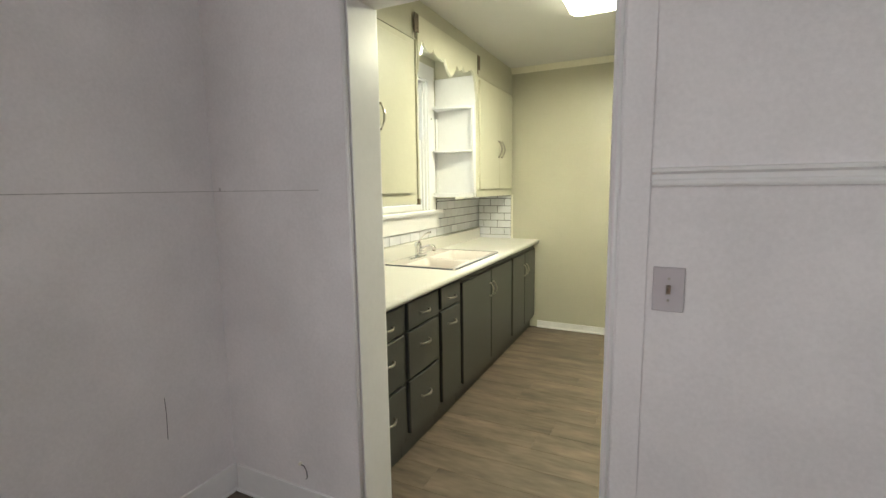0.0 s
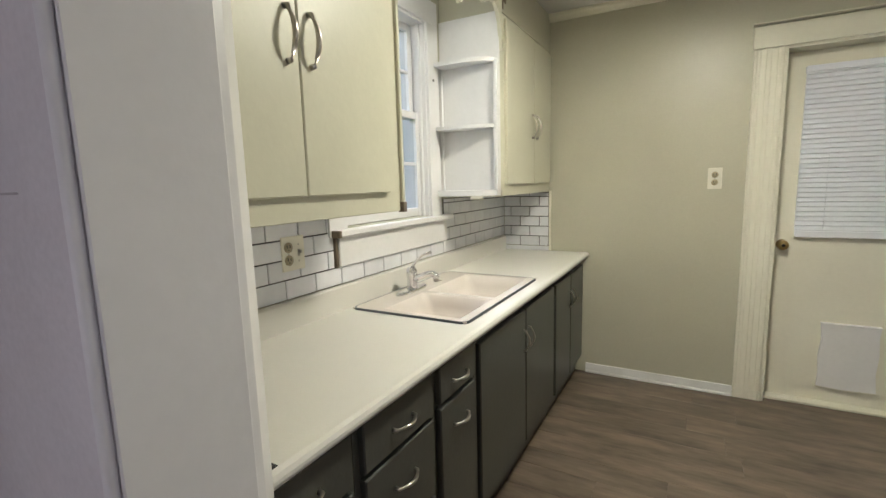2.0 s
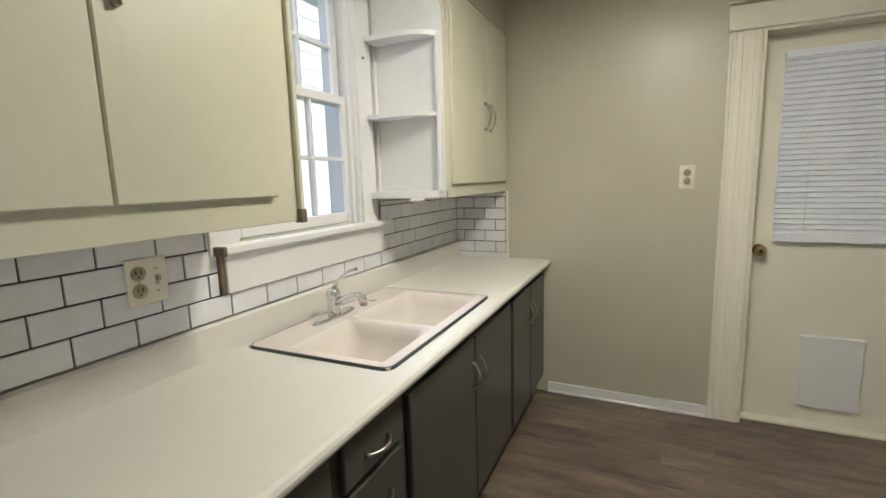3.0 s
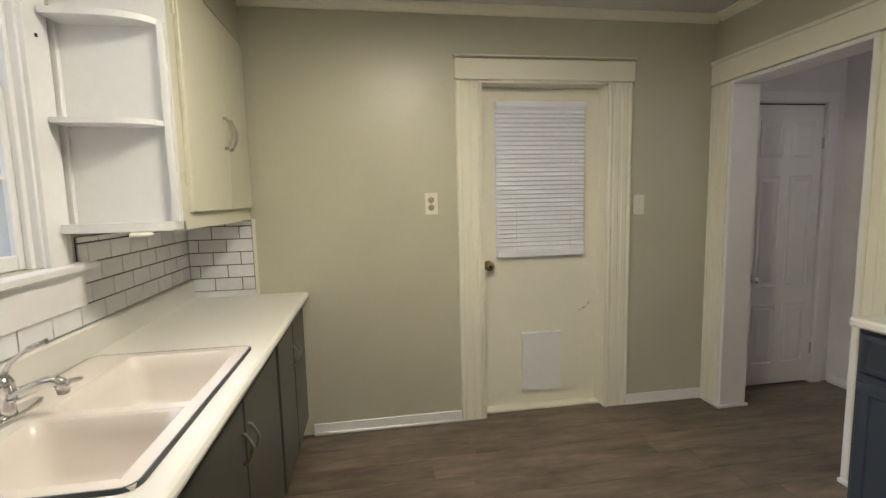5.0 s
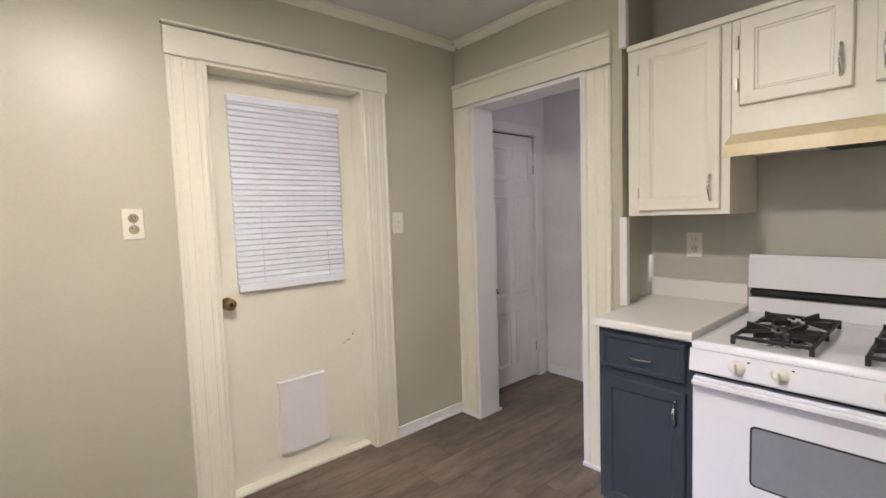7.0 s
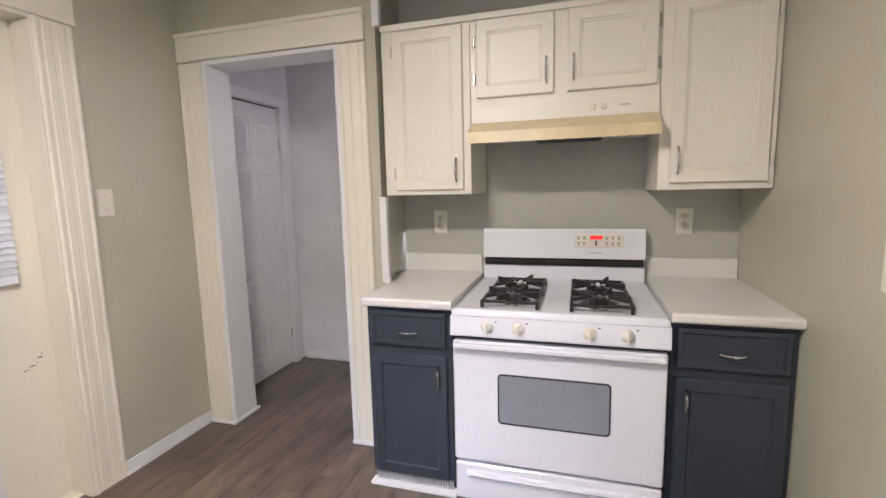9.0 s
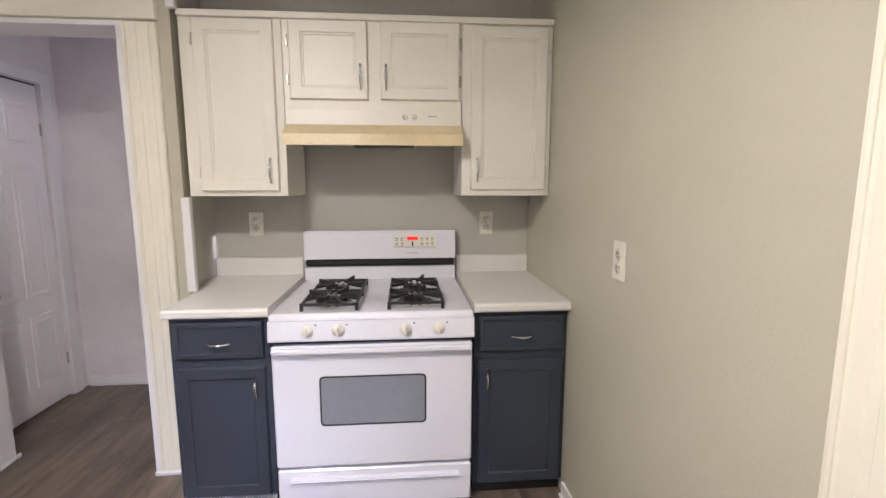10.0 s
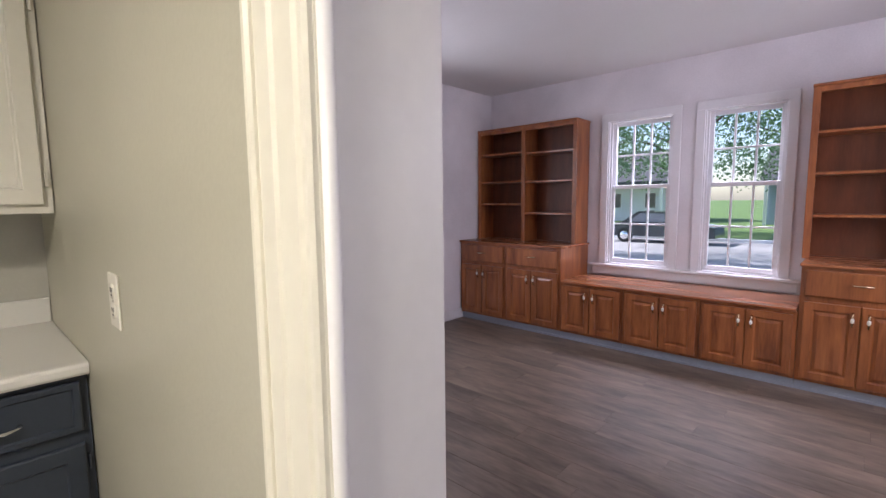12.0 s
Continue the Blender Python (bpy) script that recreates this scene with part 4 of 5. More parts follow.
def stove():
    s = thing("stove", (1.7, 3.03, 0), "white enamel gas stove with oven window and black grates", "stove")
    y0, y1 = 2.634, 3.454
    part("body", boxes((1.392, 2.045, y0 + 0.004, y1 - 0.004, 0.03, 0.846), bevel=0.003), ENAMEL, s)
    for x in (1.45, 2.0):
        for y in (y0 + 0.05, y1 - 0.05):
            part("leg", lathe([(0.018, 0), (0.018, 0.012), (0.010, 0.014), (0.010, 0.031)], (x, y, 0), "z", 14), SLOT, s)
    top = bmesh.new()
    rim = [(rounded(1.332, 2.000, y0, y1, 0.012), 0.848), (rounded(1.332, 2.000, y0, y1, 0.012), 0.868), (rounded(1.342, 1.990, y0 + 0.010, y1 - 0.010, 0.012), 0.876), (rounded(1.375, 1.96, y0 + 0.03, y1 - 0.03, 0.012), 0.868)]
    ring_loft(rim, top)
    ct = part("cooktop", top, ENAMEL, s)
    part("control_panel", prism([(1.392, 0.764), (1.325, 0.764), (1.322, 0.770), (1.332, 0.846), (1.392, 0.846)], "y", y0 - 0.002, y1 + 0.002), ENAMEL, s)
    # Black filler: shade between control panel and oven door, as colour.
    part("vent_gap_shade", boxes((1.362, 1.392, y0 + 0.01, y1 - 0.01, 0.744, 0.763)), SLOT, s)
    d = part("oven_door", boxes((1.336, 1.391, y0 + 0.004, y1 - 0.004, 0.216, 0.742), bevel=0.006), ENAMEL, s)
    part("door_window", prism([(u, v) for u, v in rounded(2.836, 3.258, 0.404, 0.606, 0.014)], "x", 1.3345, 1.338), OVENGLASS, d, "grey oven window")
    o, i = rounded(2.830, 3.264, 0.398, 0.612, 0.018), rounded(2.836, 3.258, 0.404, 0.606, 0.014)
    bm = bmesh.new()
    for x in (1.3338,):
        a, b = [bm.verts.new((x, u, v)) for u, v in o], [bm.verts.new((x, u, v)) for u, v in i]
        for k in range(len(a)):
            bm.faces.new((a[k], a[(k + 1) % len(a)], b[(k + 1) % len(a)], b[k]))
    r = bmesh.ops.extrude_face_region(bm, geom=list(bm.faces))
    bmesh.ops.translate(bm, verts=[v for v in r["geom"] if isinstance(v, bmesh.types.BMVert)], vec=(0.003, 0, 0))
    part("window_border", bm, SLOT, d)
    h = part("handle", boxes((1.300, 1.318, y0 + 0.012, y1 - 0.012, 0.716, 0.740), (1.316, 1.338, y0 + 0.012, y0 + 0.04, 0.718, 0.738), (1.316, 1.338, y1 - 0.04, y1 - 0.012, 0.718, 0.738), bevel=0.006), ENAMEL, d)
    dr = part("drawer", boxes((1.338, 1.391, y0 + 0.006, y1 - 0.006, 0.034, 0.202), bevel=0.006), ENAMEL, s)
    part("grip", prism([(1.339, 0.140), (1.320, 0.156), (1.324, 0.168), (1.339, 0.172)], "y", y0 + 0.06, y1 - 0.06), ENAMEL, dr)
    # Black filler: shade between oven door and drawer, as colour.
    part("drawer_gap_shade", boxes((1.366, 1.392, y0 + 0.01, y1 - 0.01, 0.202, 0.216)), SLOT, s)
    for y in (3.303, 3.180, 2.912, 2.779):
        k = part("knob", lathe([(0.026, 0), (0.026, 0.003), (0.018, 0.006), (0.017, 0.022), (0.0, 0.024)], (1.3275, y, 0.806), "-x", 20), PLASTIC, s, "cream plastic burner knob")
        part("pointer", boxes((1.294, 1.309, y - 0.004, y + 0.004, 0.789, 0.825), bevel=0.002), PLASTIC, k)
        part("mark", boxes((1.3265, 1.3285, y - 0.038, y - 0.030, 0.828, 0.832)), SLOT, s)
    # raised back with the display
    g = prism([(2.046, 0.846), (1.990, 0.846), (1.986, 0.945), (2.020, 0.946), (2.020, 0.988), (1.978, 0.990), (1.986, 1.126), (1.998, 1.140), (2.046, 1.140)], "y", y0 + 0.008, y1 - 0.008)
    bg = part("backguard", g, ENAMEL, s)
    part("vent_strip", boxes((2.010, 2.0195, y0 + 0.012, y1 - 0.012, 0.947, 0.987)), SLOT, bg)
    part("vent_bar", boxes((1.992, 1.996, y0 + 0.012, y1 - 0.012, 0.960, 0.976)), IRON, bg)
    pan = part("keypad", boxes((1.9735, 1.985, 2.744, 2.974, 1.050, 1.118), bevel=0.002), PLASTIC, bg)
    part("display", boxes((1.9715, 1.975, 2.843, 2.901, 1.090, 1.108)), LED, pan)
    bm = bmesh.new()
    for y in (2.759, 2.787, 2.815, 2.922, 2.950):
        for z in (1.070, 1.098):
            box(bm, 1.9722, 1.9738, y, y + 0.014, z, z + 0.004)
            box(bm, 1.9722, 1.9738, y + 0.002, y + 0.012, z - 0.010, z - 0.007)
    box(bm, 1.9718, 1.9738, 2.868, 2.876, 1.058, 1.082)
    part("key_marks", bm, SLOT, pan)
    part("badge", boxes((1.9770, 1.984, 2.84, 2.91, 1.018, 1.022)), NICKEL, bg)
    # burners and grates
    for gy in (3.225, 2.868):
        gr = bmesh.new()
        hw = 0.112
        xa, xb = 1.400, 1.885
        zt = 0.905
        for y in (gy - hw, gy + hw):
            box(gr, xa, xb, y - 0.006, y + 0.006, zt - 0.016, zt - 0.004, 0.002)
        for x in (xa, (xa + xb) / 2, xb):
            box(gr, x - 0.006, x + 0.006, gy - hw, gy + hw, zt - 0.016, zt - 0.004, 0.002)
        for x in (xa, xb, (xa + xb) / 2):
            for y in (gy - hw, gy + hw):
                box(gr, x - 0.007, x + 0.007, y - 0.007, y + 0.007, 0.868, zt - 0.004, 0.002)
        for cx in (1.525, 1.760):
            for a in range(8):
                ang = radians(45 * a + 22.5)
                dx, dy = math.cos(ang), math.sin(ang)
                sx = min(0.118 / max(abs(dx), 1e-3), hw / max(abs(dy), 1e-3))
                p0, p1 = (cx + dx * 0.035, gy + dy * 0.035), (cx + dx * sx, gy + dy * sx)
                pv = Vector((-dy, dx, 0)) * 0.0045
                v = []
                for (px_, py_), zlo, zhi in ((p0, zt - 0.006, zt + 0.006), (p1, zt - 0.014, zt + 0.016 if a % 2 else zt)):
                    for q in (-1, 1):
                        v.append([gr.verts.new((px_ + q * pv.x, py_ + q * pv.y, zz)) for zz in (zlo, zhi)])
                (a0, a1), (b0, b1), (c0, c1), (d0, d1) = v
                for fs in ((a0, a1, b1, b0), (c0, d0, d1, c1), (a0, c0, c1, a1), (b0, b1, d1, d0), (a1, c1, d1, b1), (a0, b0, d0, c0)):
                    gr.faces.new(fs)
        part("grate", gr, IRON, s, "black cast-iron grate with star-like fingers")
        for cx in (1.525, 1.760):
            bn = part("burner", lathe([(0.085, 0), (0.080, 0.004), (0.040, 0.001), (0.034, 0.012), (0.0, 0.014)], (cx, gy, 0.8685), "z", 28), CHROME, s)
            part("cap", lathe([(0.036, 0), (0.040, 0.004), (0.036, 0.010), (0.0, 0.011)], (cx, gy, 0.882), "z", 24), IRON, bn)


stove()


def paneled(parent, y0, y1, z0, z1, plane, hy, hz, hinge):
    f = 0.050
    bm = stepped("-x", plane, y0, y1, z0, z1, [(0, 0.001), (0, 0.016), (0.004, 0.021), (f, 0.021), (f + 0.004, 0.015), (f + 0.010, 0.015), (f + 0.013, 0.011)])
    d = part("door", bm, CABINET_W, parent)
    bow_handle(d, "-x", plane - 0.021, hy, hz, 0.105, True, 0.026, CHROME, "slim bright metal pull")
    for z in (z0 + 0.06, z1 - 0.11):
        part("hinge", sboxes("-x", plane, (hinge - 0.005, hinge + 0.005, 0.001, 0.014, z, z + 0.05), bevel=0.002), NICKEL if z1 - z0 < 0.5 else CABINET_W, parent)


def stove_wall_cabinets():
    P = 1.716
    a = thing("wall_cabinet", (1.9, 3.65, 1.32), "cream wall cabinet with one tall panelled door beside the hall opening", "kitchen cabinet", "wall cabinets over the stove")
    part("body", boxes((P, XA, 3.446, 3.882, 1.331, 2.120), bevel=0.002), CABINET_W, a)
    paneled(a, 3.480, 3.820, 1.354, 2.097, P, 3.514, 1.446, 3.832)
    b = thing("wall_cabinet", (1.9, 3.02, 1.72), "low cream wall cabinet with two panelled doors over the hood", "kitchen cabinet", "wall cabinets over the stove")
    part("body", boxes((P, XA, 2.643, 3.444, 1.722, 2.120), bevel=0.002), CABINET_W, b)
    paneled(b, 3.070, 3.413, 1.764, 2.100, P, 3.102, 1.860, 3.424)
    paneled(b, 2.656, 3.013, 1.766, 2.102, P, 2.988, 1.860, 2.650)
    c = thing("wall_cabinet", (1.9, 2.41, 1.32), "cream wall cabinet with one tall panelled door against the side wall", "kitchen cabinet", "wall cabinets over the stove")
    part("body", boxes((P, XA, 2.218, 2.641, 1.331, 2.120), bevel=0.002), CABINET_W, c)
    paneled(c, 2.243, 2.600, 1.360, 2.094, P, 2.570, 1.452, 2.232)
    part("top_strip", boxes((P - 0.016, P, 2.218, 3.882, 2.104, 2.132), bevel=0.003), CABINET_W, b, "cream top moulding")


stove_wall_cabinets()


def hood():
    h = thing("range_hood", (1.85, 3.02, 1.55), "cream range hood with a yellowed lower edge", "range hood")
    part("body", prism([(XA - 0.01, 1.721), (1.700, 1.721), (1.696, 1.650), (1.612, 1.600), (1.606, 1.556), (1.622, 1.556), (1.626, 1.590), (XA - 0.01, 1.590)], "y", 2.646, 3.438), CABINET_W, h)
    part("lip", prism([(1.6955, 1.646), (1.6105, 1.5985), (1.6045, 1.5545), (1.602, 1.5545), (1.606, 1.603), (1.6925, 1.652)], "y", 2.648, 3.436), YELLOWED, h, "yellowed front lip")
    part("filter", boxes((1.74, 1.98, 2.86, 3.16, 1.572, 1.5895), bevel=0.003), IRON, h)
    part("lamp_cover", boxes((1.66, 1.73, 2.92, 3.10, 1.568, 1.5895), bevel=0.004), PLASTIC_D, h)
    for y in (2.905, 2.862):
        part("knob", lathe([(0.013, 0), (0.012, 0.014), (0.0, 0.015)], (1.6985, y, 1.690), "-x", 16), PLASTIC, h)
    part("badge", boxes((1.6965, 1.6995, 2.76, 2.80, 1.690, 1.696)), NICKEL, h)


hood()


# ---- the dining room ----
BF, UFD = -1.53, -1.83


def raised_door(parent, x0, x1, z0, z1, hx, material=None):
    f = 0.055
    bm = stepped("+y", BF, x0, x1, z0, z1, [(0, 0.001), (0, 0.018), (0.004, 0.022), (f - 0.006, 0.022), (f + 0.004, 0.010), (f + 0.010, 0.010), (f + 0.030, 0.019)])
    d = part("door", bm, CHERRY, parent)
    h = part("handle", tube([spoint("+y", BF + 0.022, hx, w, z1 - 0.09 + dz) for w, dz in ((0, 0.045), (0.022, 0.040), (0.028, 0.0), (0.022, -0.040), (0, -0.045))], [0.007, 0.006, 0.007, 0.006, 0.007], 10), BRASSY, d, "bright brass and white pull")
    part("grip", lathe([(0.004, -0.016), (0.010, -0.010), (0.010, 0.010), (0.004, 0.016)], spoint("+y", BF + 0.022, hx, 0.028, z1 - 0.09), "z", 12), PLASTIC, h)


BRASSY = mat("bright_brass", (0.75, 0.62, 0.40), 0.2, 0.05, 9, 80, 0.0, metal=1.0)


def dining_base(x0, x1, top, drawer, label, group):
    c = thing("base_cabinet", ((x0 + x1) / 2, -1.8, 0), label, "cabinet", group)
    part("body", boxes((x0, x1, YW + 0.002, BF, 0.07, top - 0.022), bevel=0.002), CHERRY, c)
    part("toe_board", boxes((x0, x1, YW + 0.002, BF - 0.02, 0, 0.069), (x0, x1, BF - 0.02, BF - 0.008, 0, 0.018)), TOE, c, "blue-grey painted toe board")
    zt = top - 0.045
    if drawer:
        d = part("drawer", stepped("+y", BF, x0 + 0.025, x1 - 0.025, top - 0.225, zt, [(0, 0.001), (0, 0.014), (0.008, 0.020)]), CHERRY, c)
        bow_handle(d, "+y", BF + 0.02, (x0 + x1) / 2, top - 0.125, 0.10, False, 0.026, BRASSY, "bright brass bow pull")
        zt = top - 0.265
    xm = (x0 + x1) / 2
    raised_door(c, x0 + 0.025, xm - 0.004, 0.095, zt, xm - 0.040)
    raised_door(c, xm + 0.004, x1 - 0.025, 0.095, zt, xm + 0.040)
    return c


dining_base(2.484, 3.112, 0.905, True, "orange cherry base cabinet with drawer and doors in the corner", "tall cabinets beside the windows")
dining_base(1.836, 2.482, 0.905, True, "orange cherry base cabinet with drawer and doors under a bookcase", "tall cabinets beside the windows")
for k in range(3):
    dining_base(1.834 - 0.613 * (k + 1) + 0.001, 1.834 - 0.613 * k - 0.001, 0.580, False, "low orange cherry cabinet with two doors under the window bench", "low cabinets under the windows")
dining_base(-0.652, -0.007, 0.905, True, "orange cherry base cabinet with drawer and doors beside the bench", "tall cabinets beside the windows")
dining_base(-1.300, -0.654, 0.905, True, "orange cherry base cabinet with drawer and doors past the bench", "tall cabinets beside the windows")


def board(name, x0, x1, top, label):
    b = thing(name, ((x0 + x1) / 2, -1.8, top - 0.022), label, "countertop")
    part("top", boxes((x0, x1, YW + 0.002, BF + 0.030, top - 0.021, top), bevel=0.005), CHERRY_H, b)


board("cabinet_top", 1.818, 3.112, 0.905, "orange cherry wooden top under a bookcase")
board("window_bench_top", 0.004, 1.816, 0.580, "long orange cherry bench top below the windows")
board("cabinet_top", -1.31, 0.002, 0.905, "orange cherry wooden top beside the bench")


def bookcase(x0, x1, heights, label):
    b = thing("bookcase", ((x0 + x1) / 2, -1.97, 0.905), label, "bookcase", "bookcases beside the windows")
    z0, z1, xm = 0.906, 2.165, (x0 + x1) / 2
    part("back", boxes((x0 + 0.02, x1 - 0.02, YW + 0.002, YW + 0.012, z0, z1 - 0.02)), CHERRY_SHADE, b)
    for u0, u1 in ((x0, x0 + 0.02), (x1 - 0.02, x1), (xm - 0.012, xm + 0.012)):
        part("upright", boxes((u0, u1, YW + 0.012, UFD - 0.012, z0, z1 - 0.021)), CHERRY, b)
    part("top", boxes((x0 - 0.004, x1 + 0.004, YW + 0.002, UFD + 0.006, z1 - 0.020, z1), bevel=0.004), CHERRY, b)
    part("face_frame", boxes((x0, x0 + 0.045, UFD - 0.011, UFD, z0, z1 - 0.021), (x1 - 0.045, x1, UFD - 0.011, UFD, z0, z1 - 0.021), (xm - 0.024, xm + 0.024, UFD - 0.011, UFD, z0, z1 - 0.021), (x0 + 0.045, xm - 0.024, UFD - 0.011, UFD, z1 - 0.060, z1 - 0.021), (xm + 0.024, x1 - 0.045, UFD - 0.011, UFD, z1 - 0.060, z1 - 0.021), bevel=0.002), CHERRY, b)
    for (a, c), hs in (((x0 + 0.02, xm - 0.012), heights[0]), ((xm + 0.012, x1 - 0.02), heights[1])):
        for z in hs:
            part("shelf", boxes((a, c, YW + 0.013, UFD - 0.014, z - 0.010, z + 0.010), bevel=0.002), CHERRY, b)


bookcase(1.840, 3.095, ((1.213, 1.555, 1.862), (1.312, 1.565, 1.880)), "tall orange cherry bookcase with two empty bays")
bookcase(-1.27, 0.022, ((1.225, 1.53, 1.825), (1.222, 1.528, 1.825)), "tall orange cherry bookcase with empty shelves beside the bench")


# ---- outdoors ----
fixed("ground", boxes((-250, 250, -400, -2.6, -0.72, -0.62), (-250, -1.75, -2.6, 60, -0.72, -0.62), (-1.75, 250, 5.4, 60, -0.72, -0.62)), LAWN, "green lawn")
fixed("road", boxes((-200, 200, -21.0, -10.5, -0.62, -0.60)), ASPHALT, "pale sunlit street")
fixed("kerb", boxes((-200, 200, -21.25, -21.0, -0.62, -0.47), (-200, 200, -10.5, -10.25, -0.62, -0.47)), SIDING, "pale concrete kerb")


def house(name, x0, x1, y0, y1, h, wall, label, face):
    o = thing(name, ((x0 + x1) / 2, (y0 + y1) / 2, -0.62), label, "house")
    part("wall", boxes((x0, x1, y0, y1, -0.62, h)), wall, o)
    ym = (y0 + y1) / 2
    part("roof", prism([(y0 - 0.5, h), (y1 + 0.5, h), (ym, h + (y1 - y0) * 0.35)], "x", x0 - 0.5, x1 + 0.5), ROOF, o)
    bm = bmesh.new()
    z = -0.3
    while z < h - 0.1:
        if face == "y":
            prism([(y1, z), (y1 + 0.03, z), (y1, z + 0.18)], "x", x0, x1, bm)
        else:
            prism([(x1, z), (x1 + 0.012, z), (x1, z + 0.40)], "y", y0, y1, bm)
        z += 0.2 if face == "y" else 0.42
    part("siding", bm, wall, o)
    if face == "y":
        n = int((x1 - x0) / 2.6)
        for k in range(n):
            u = x0 + (k + 0.5) * (x1 - x0) / n
            w = part("window", boxes((u - 0.5, u + 0.5, y1 + 0.03, y1 + 0.07, 0.5, 1.9)), TRIM_W, o)
            part("pane", boxes((u - 0.42, u + 0.42, y1 + 0.07, y1 + 0.08, 0.58, 1.82)), CARPAINT, w)
        for u in (x0 + 0.1, (x0 + x1) / 2, x1 - 0.1):
            part("porch_post", boxes((u - 0.09, u + 0.09, y1 + 1.6, y1 + 1.78, -0.6, h - 0.2)), TRIM_W, o)
        part("porch_roof", boxes((x0, x1, y1 + 0.03, y1 + 2.0, h - 0.2, h)), ROOF, o)


house("neighbour_house", -3, 5, -46, -38, 2.6, BLUEGREY, "blue-grey house with a white-posted porch across the street", "y")
house("neighbour_house", 12, 24, -48, -39, 2.8, SIDING, "white house across the street", "y")
house("side_house", -16, -8.5, -4, 20, 6.5, SIDING, "white clapboard house next door", "x")


def tree(x, y, h, r, seed, label):
    rnd = random.Random(seed)
    t = thing("tree", (x, y, -0.62), label, "tree", "street trees")
    limbs = tube([(x, y, -0.62), (x + 0.1, y, 1.0), (x, y + 0.1, h * 0.45), (x + 0.15, y, h * 0.8)], [0.28, 0.2, 0.15, 0.05], 10)
    for k in range(6):
        a = k * 1.05 + rnd.random()
        z = h * rnd.uniform(0.3, 0.55)
        tube([(x, y, z), (x + r * 0.4 * math.cos(a), y + r * 0.4 * math.sin(a), z + h * 0.15), (x + r * 0.8 * math.cos(a), y + r * 0.8 * math.sin(a), z + h * 0.22)], [0.1, 0.06, 0.02], 7, limbs)
    part("trunk", limbs, BARK, t)
    verts, faces = [], []
    clumps = [(x + r * rnd.uniform(-0.8, 0.8), y + r * rnd.uniform(-0.8, 0.8), h * rnd.uniform(0.30, 1.0), r * rnd.uniform(0.18, 0.34)) for _ in range(60)]
    for cx, cy, cz, cr in clumps:
        for _ in range(170):
            d = Vector((rnd.gauss(0, 1), rnd.gauss(0, 1), rnd.gauss(0, 0.7))).normalized() * cr * rnd.uniform(0.6, 1.1)
            c = Vector((cx, cy, cz)) + d
            s = rnd.uniform(0.06, 0.13)
            u = Vector((rnd.gauss(0, 1), rnd.gauss(0, 1), rnd.gauss(0, 1))).normalized() * s
            v = Vector((rnd.gauss(0, 1), rnd.gauss(0, 1), rnd.gauss(0, 1))).normalized() * s * 0.6
            i = len(verts)
            verts += [c - u, c + v, c + u, c - v]
            faces.append((i, i + 1, i + 2, i + 3))
    me = bpy.data.meshes.new("crown")
    me.from_pydata([tuple(Vector(q) - t.location) for q in verts], [], faces)
    me.materials.append(LEAF)
    new("crown", me).parent = t


tree(8.8, -13.5, 8.5, 4.2, 1, "leafy street tree hanging over the near kerb")
tree(-2.2, -15.0, 8.0, 3.4, 2, "leafy street tree opposite the second window")
tree(12.4, -25.5, 9.5, 4.4, 3, "large leafy tree across the street")
tree(6.6, -24.5, 9.0, 4.8, 4, "large leafy tree in the lawn across the street")
tree(1.0, -27.0, 9.5, 4.4, 5, "tall leafy tree before the blue-grey house")


def car():
    x0, x1, y0, y1, z = 4.1, 8.6, -20.2, -18.5, -0.60
    c = thing("parked_car", ((x0 + x1) / 2, (y0 + y1) / 2, z), "dark parked car along the far kerb", "car")
    side = [(x0, z + 0.3), (x0 + 0.05, z + 0.75), (x0 + 1.0, z + 0.88), (x0 + 1.6, z + 1.38), (x0 + 3.1, z + 1.40), (x0 + 3.8, z + 0.92), (x1, z + 0.8), (x1, z + 0.28)]
    part("body", prism(side, "y", y0, y1), CARPAINT, c)
    part("side_window", prism([(x0 + 1.25, z + 0.92), (x0 + 1.68, z + 1.30), (x0 + 3.0, z + 1.32), (x0 + 3.5, z + 0.94)], "y", y1, y1 + 0.01), OVENGLASS, c)
    for x in (x0 + 0.85, x1 - 0.85):
        w = part("wheel", lathe([(0.32, -0.1), (0.32, 0.1)], (x, y1 - 0.02, z + 0.32), "y", 24), RUBBER, c)
        part("rim", lathe([(0.2, 0.1), (0.18, 0.12), (0.0, 0.12)], (x, y1 - 0.02, z + 0.32), "y", 20), CHROME, w)


car()


# ---- tiles and planks ----
def shared_piece(name, mesh, at, parent):
    ob = bpy.data.objects.new(name, mesh)
    scene.collection.objects.link(ob)
    ob.location = at
    ob.parent = parent
    return ob


def mesh_of(bm, name, material):
    me = bpy.data.meshes.new(name)
    bm.to_mesh(me)
    bm.free()
    me.materials.append(material)
    return me


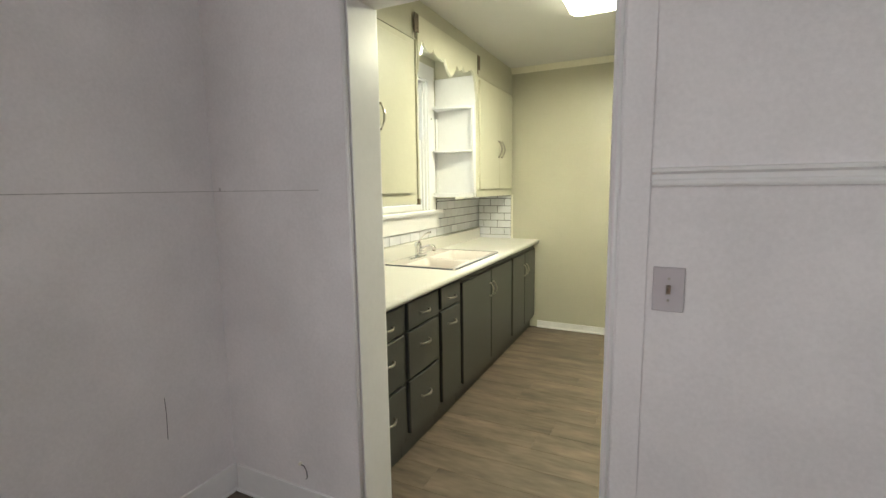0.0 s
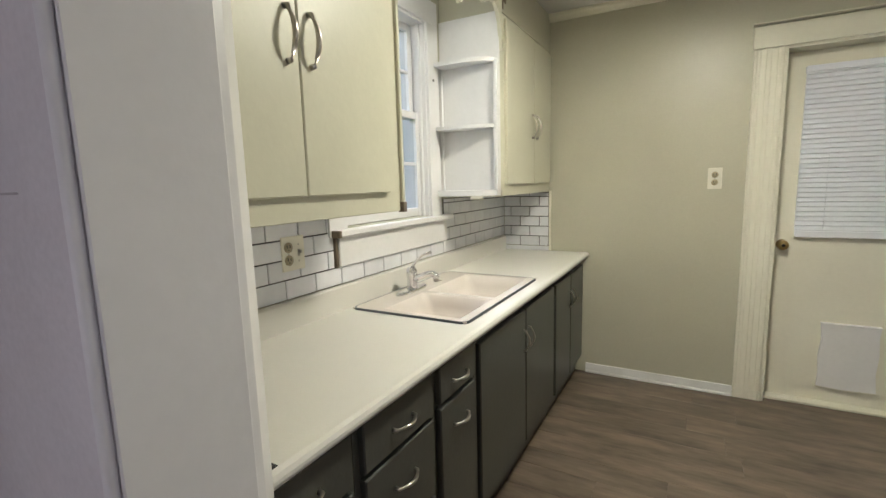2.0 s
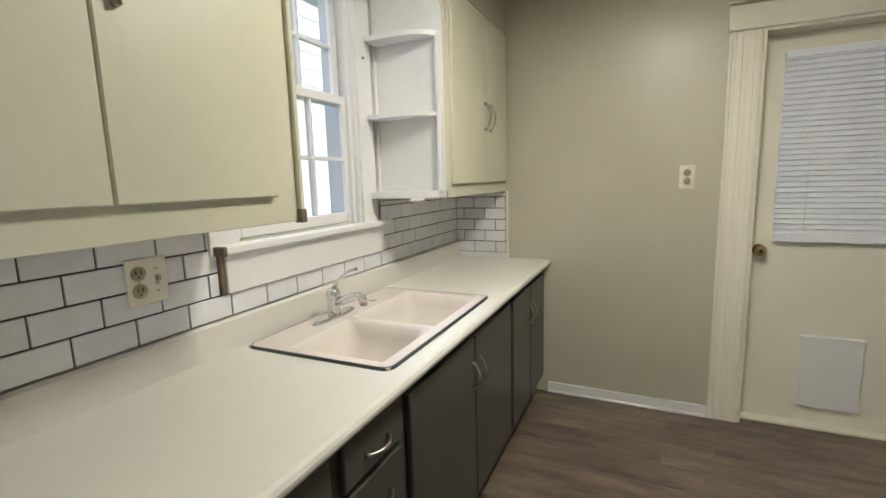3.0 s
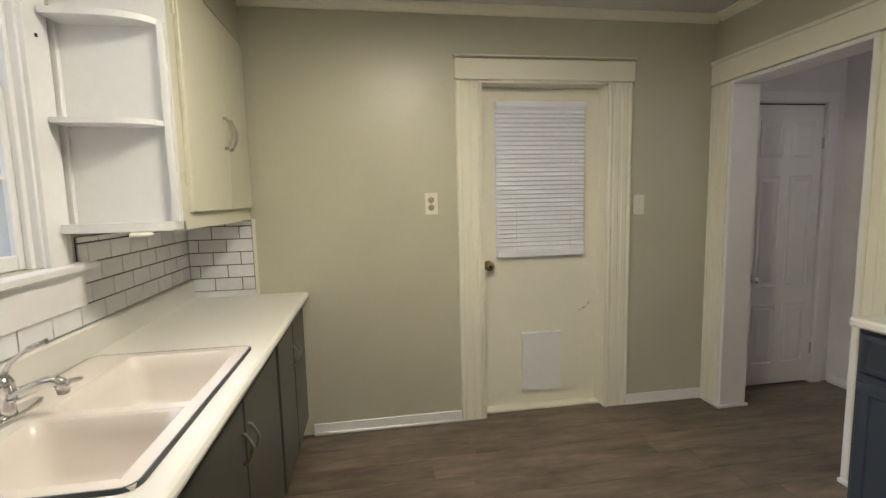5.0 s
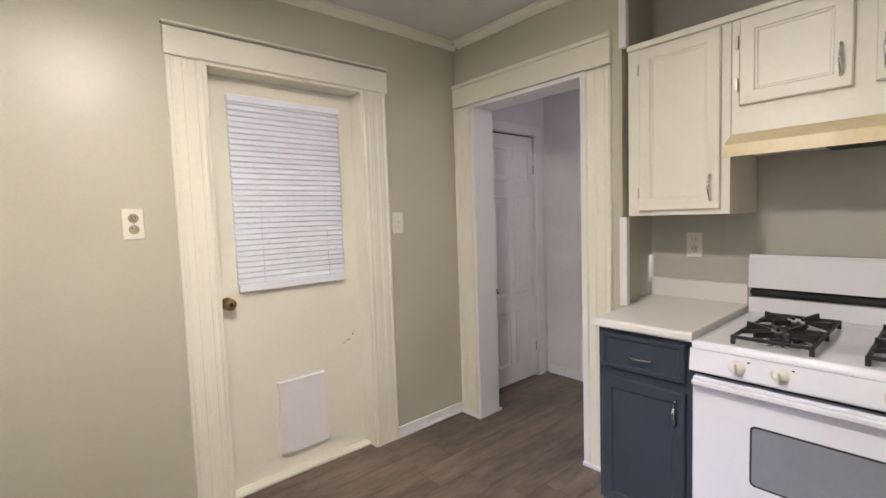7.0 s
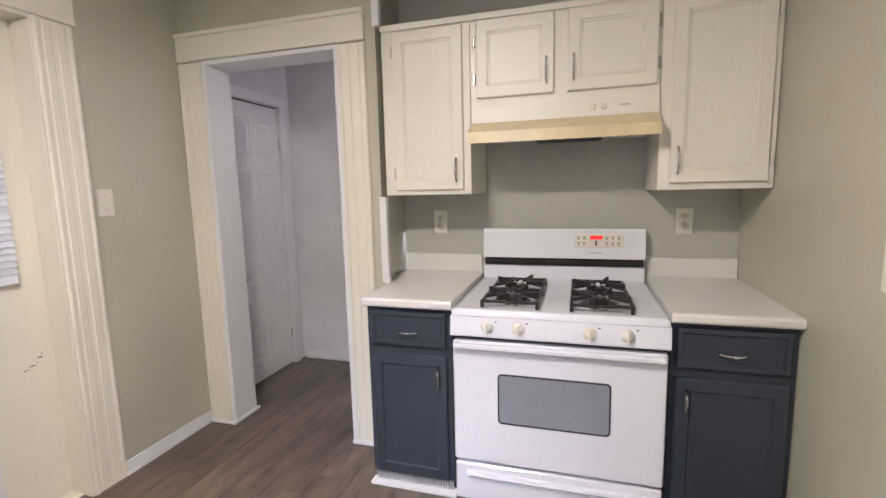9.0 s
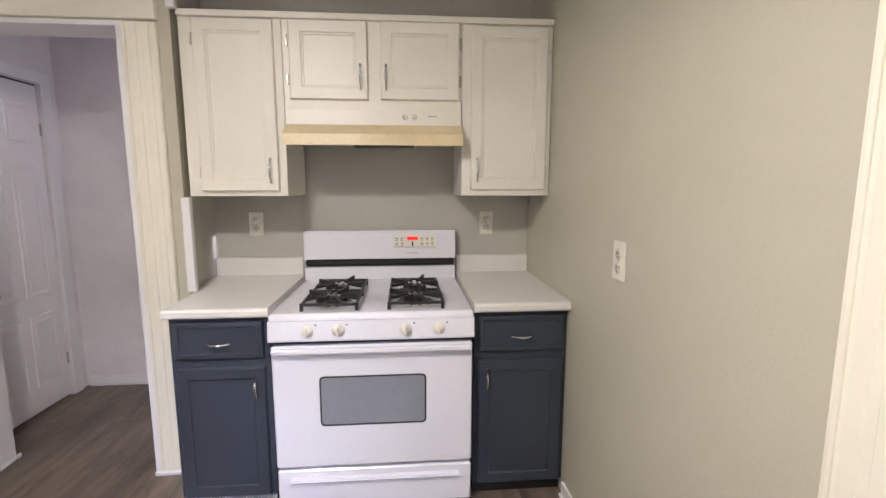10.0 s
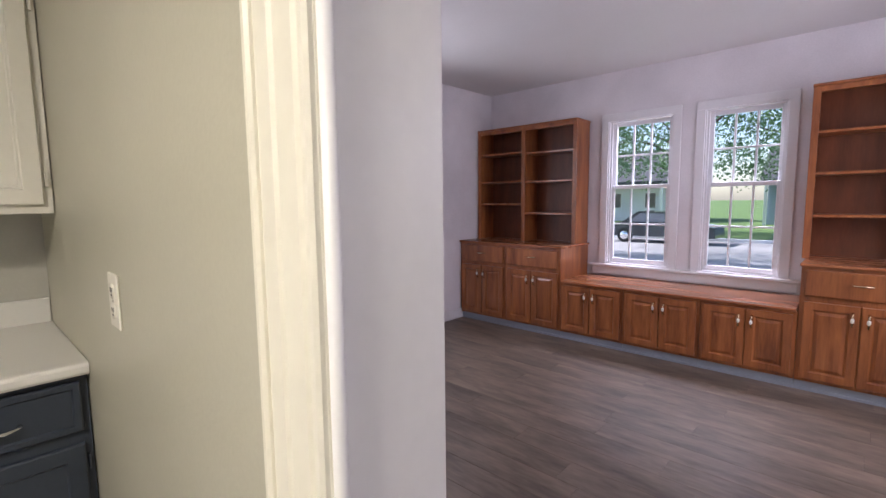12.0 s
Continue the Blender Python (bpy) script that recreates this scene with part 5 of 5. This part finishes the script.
def tile_field(parent_name, label, side, plane, u0, u1, z0, z1, holes, off):
    """Running-bond tiles on a dark bed; cut tiles get meshes of their own size."""
    bed = fixed(parent_name, sboxes(side, plane, (u0, u1, 0.001, 0.004, z0, z1)) if not holes else sboxes(side, plane, *holes_bed(u0, u1, z0, z1, holes)), GROUT, label)
    tw, th, g = 0.1465, 0.0725, 0.0050
    cache = {}
    row = 0
    z = z0
    while z < z1 - 0.01:
        top, full = min(z + th, z1), min(z + th, z1)
        u = u0 - off - (tw / 2 if row % 2 else 0)
        while u < u1:
            spans = [(max(u, u0), min(u + tw, u1))]
            top = full
            for h0, h1, q0, q1 in holes:
                if z < q0 - 0.01 < full and u + tw > h0 and u < h1:
                    top = min(full, q0)
                if top > q0 + 0.01 and z < q1 - 0.01:
                    nxt = []
                    for a, b in spans:
                        if b <= h0 or a >= h1:
                            nxt.append((a, b))
                        else:
                            nxt += [(a, h0)] * (a < h0) + [(h1, b)] * (b > h1)
                    spans = nxt
            for a, b in spans:
                if b - a < 0.0045:
                    continue
                key = (round(b - a, 4), round(top - z, 4))
                if key not in cache:
                    bm = bmesh.new()
                    sbox(bm, side, 0, g / 2, key[0] - g / 2, 0.003, 0.0095, g / 2, key[1] - g / 2, 0.0012)
                    cache[key] = mesh_of(bm, "tile", TILE)
                s = 1 if side[0] == "+" else -1
                shared_piece("tile", cache[key], (plane, a, z) if side[1] == "x" else (a, plane, z), bed)
            u += tw
        z += th
        row += 1


def holes_bed(u0, u1, z0, z1, holes):
    h0, h1, q0, q1 = holes[0]
    return [(u0, h0, 0.001, 0.004, z0, z1), (h1, u1, 0.001, 0.004, z0, z1), (h0, h1, 0.001, 0.004, z0, q0)]


tile_field("backsplash_window_side", "white subway tiles with dark joints over the sink counter", "+x", XL, YN + 0.02, YF - 0.002, 0.986, 1.300, [(3.187, 4.12, 1.060, 1.40)], 0.0365)
tile_field("backsplash_far_side", "white subway tiles with dark joints in the corner", "-y", YF, XL + 0.010, -1.178, 0.9135, 1.305, [], 0.02)
fixed("tile_edge_low", boxes((XL + 0.024, -1.178, YF - 0.010, YF - 0.001, CT, 0.911)), TILE, "cut white tiles above the counter")


def planks(name, x0, x1, y0, y1, seed, holder):
    rnd = random.Random(seed)
    pw, pl, g = 0.178, 1.22, 0.0006
    cache = {}
    y, row = y0, 0
    while y < y1 - 0.005:
        yt = min(y + pw, y1)
        x = x0 - rnd.uniform(0, pl)
        while x < x1:
            a, b = max(x, x0), min(x + pl, x1)
            if b - a > 0.02:
                key = (round(b - a, 3), round(yt - y, 4))
                if key not in cache:
                    bm = bmesh.new()
                    box(bm, g, key[0] - g, g, key[1] - g, -0.0035, 0.0, 0.0008)
                    cache[key] = mesh_of(bm, "plank", PLANK)
                shared_piece("plank", cache[key], (a, y, 0), holder)
            x += pl
        y = yt
        row += 1


floor = bpy.data.objects["floor"]
planks("kitchen", XL, XA, YD, 3.97, 3, floor)
planks("kitchen_far", XL, 2.75, 3.971, YF + 0.17, 5, floor)
planks("dining", XD, XS, YW, YD - 0.001, 7, floor)
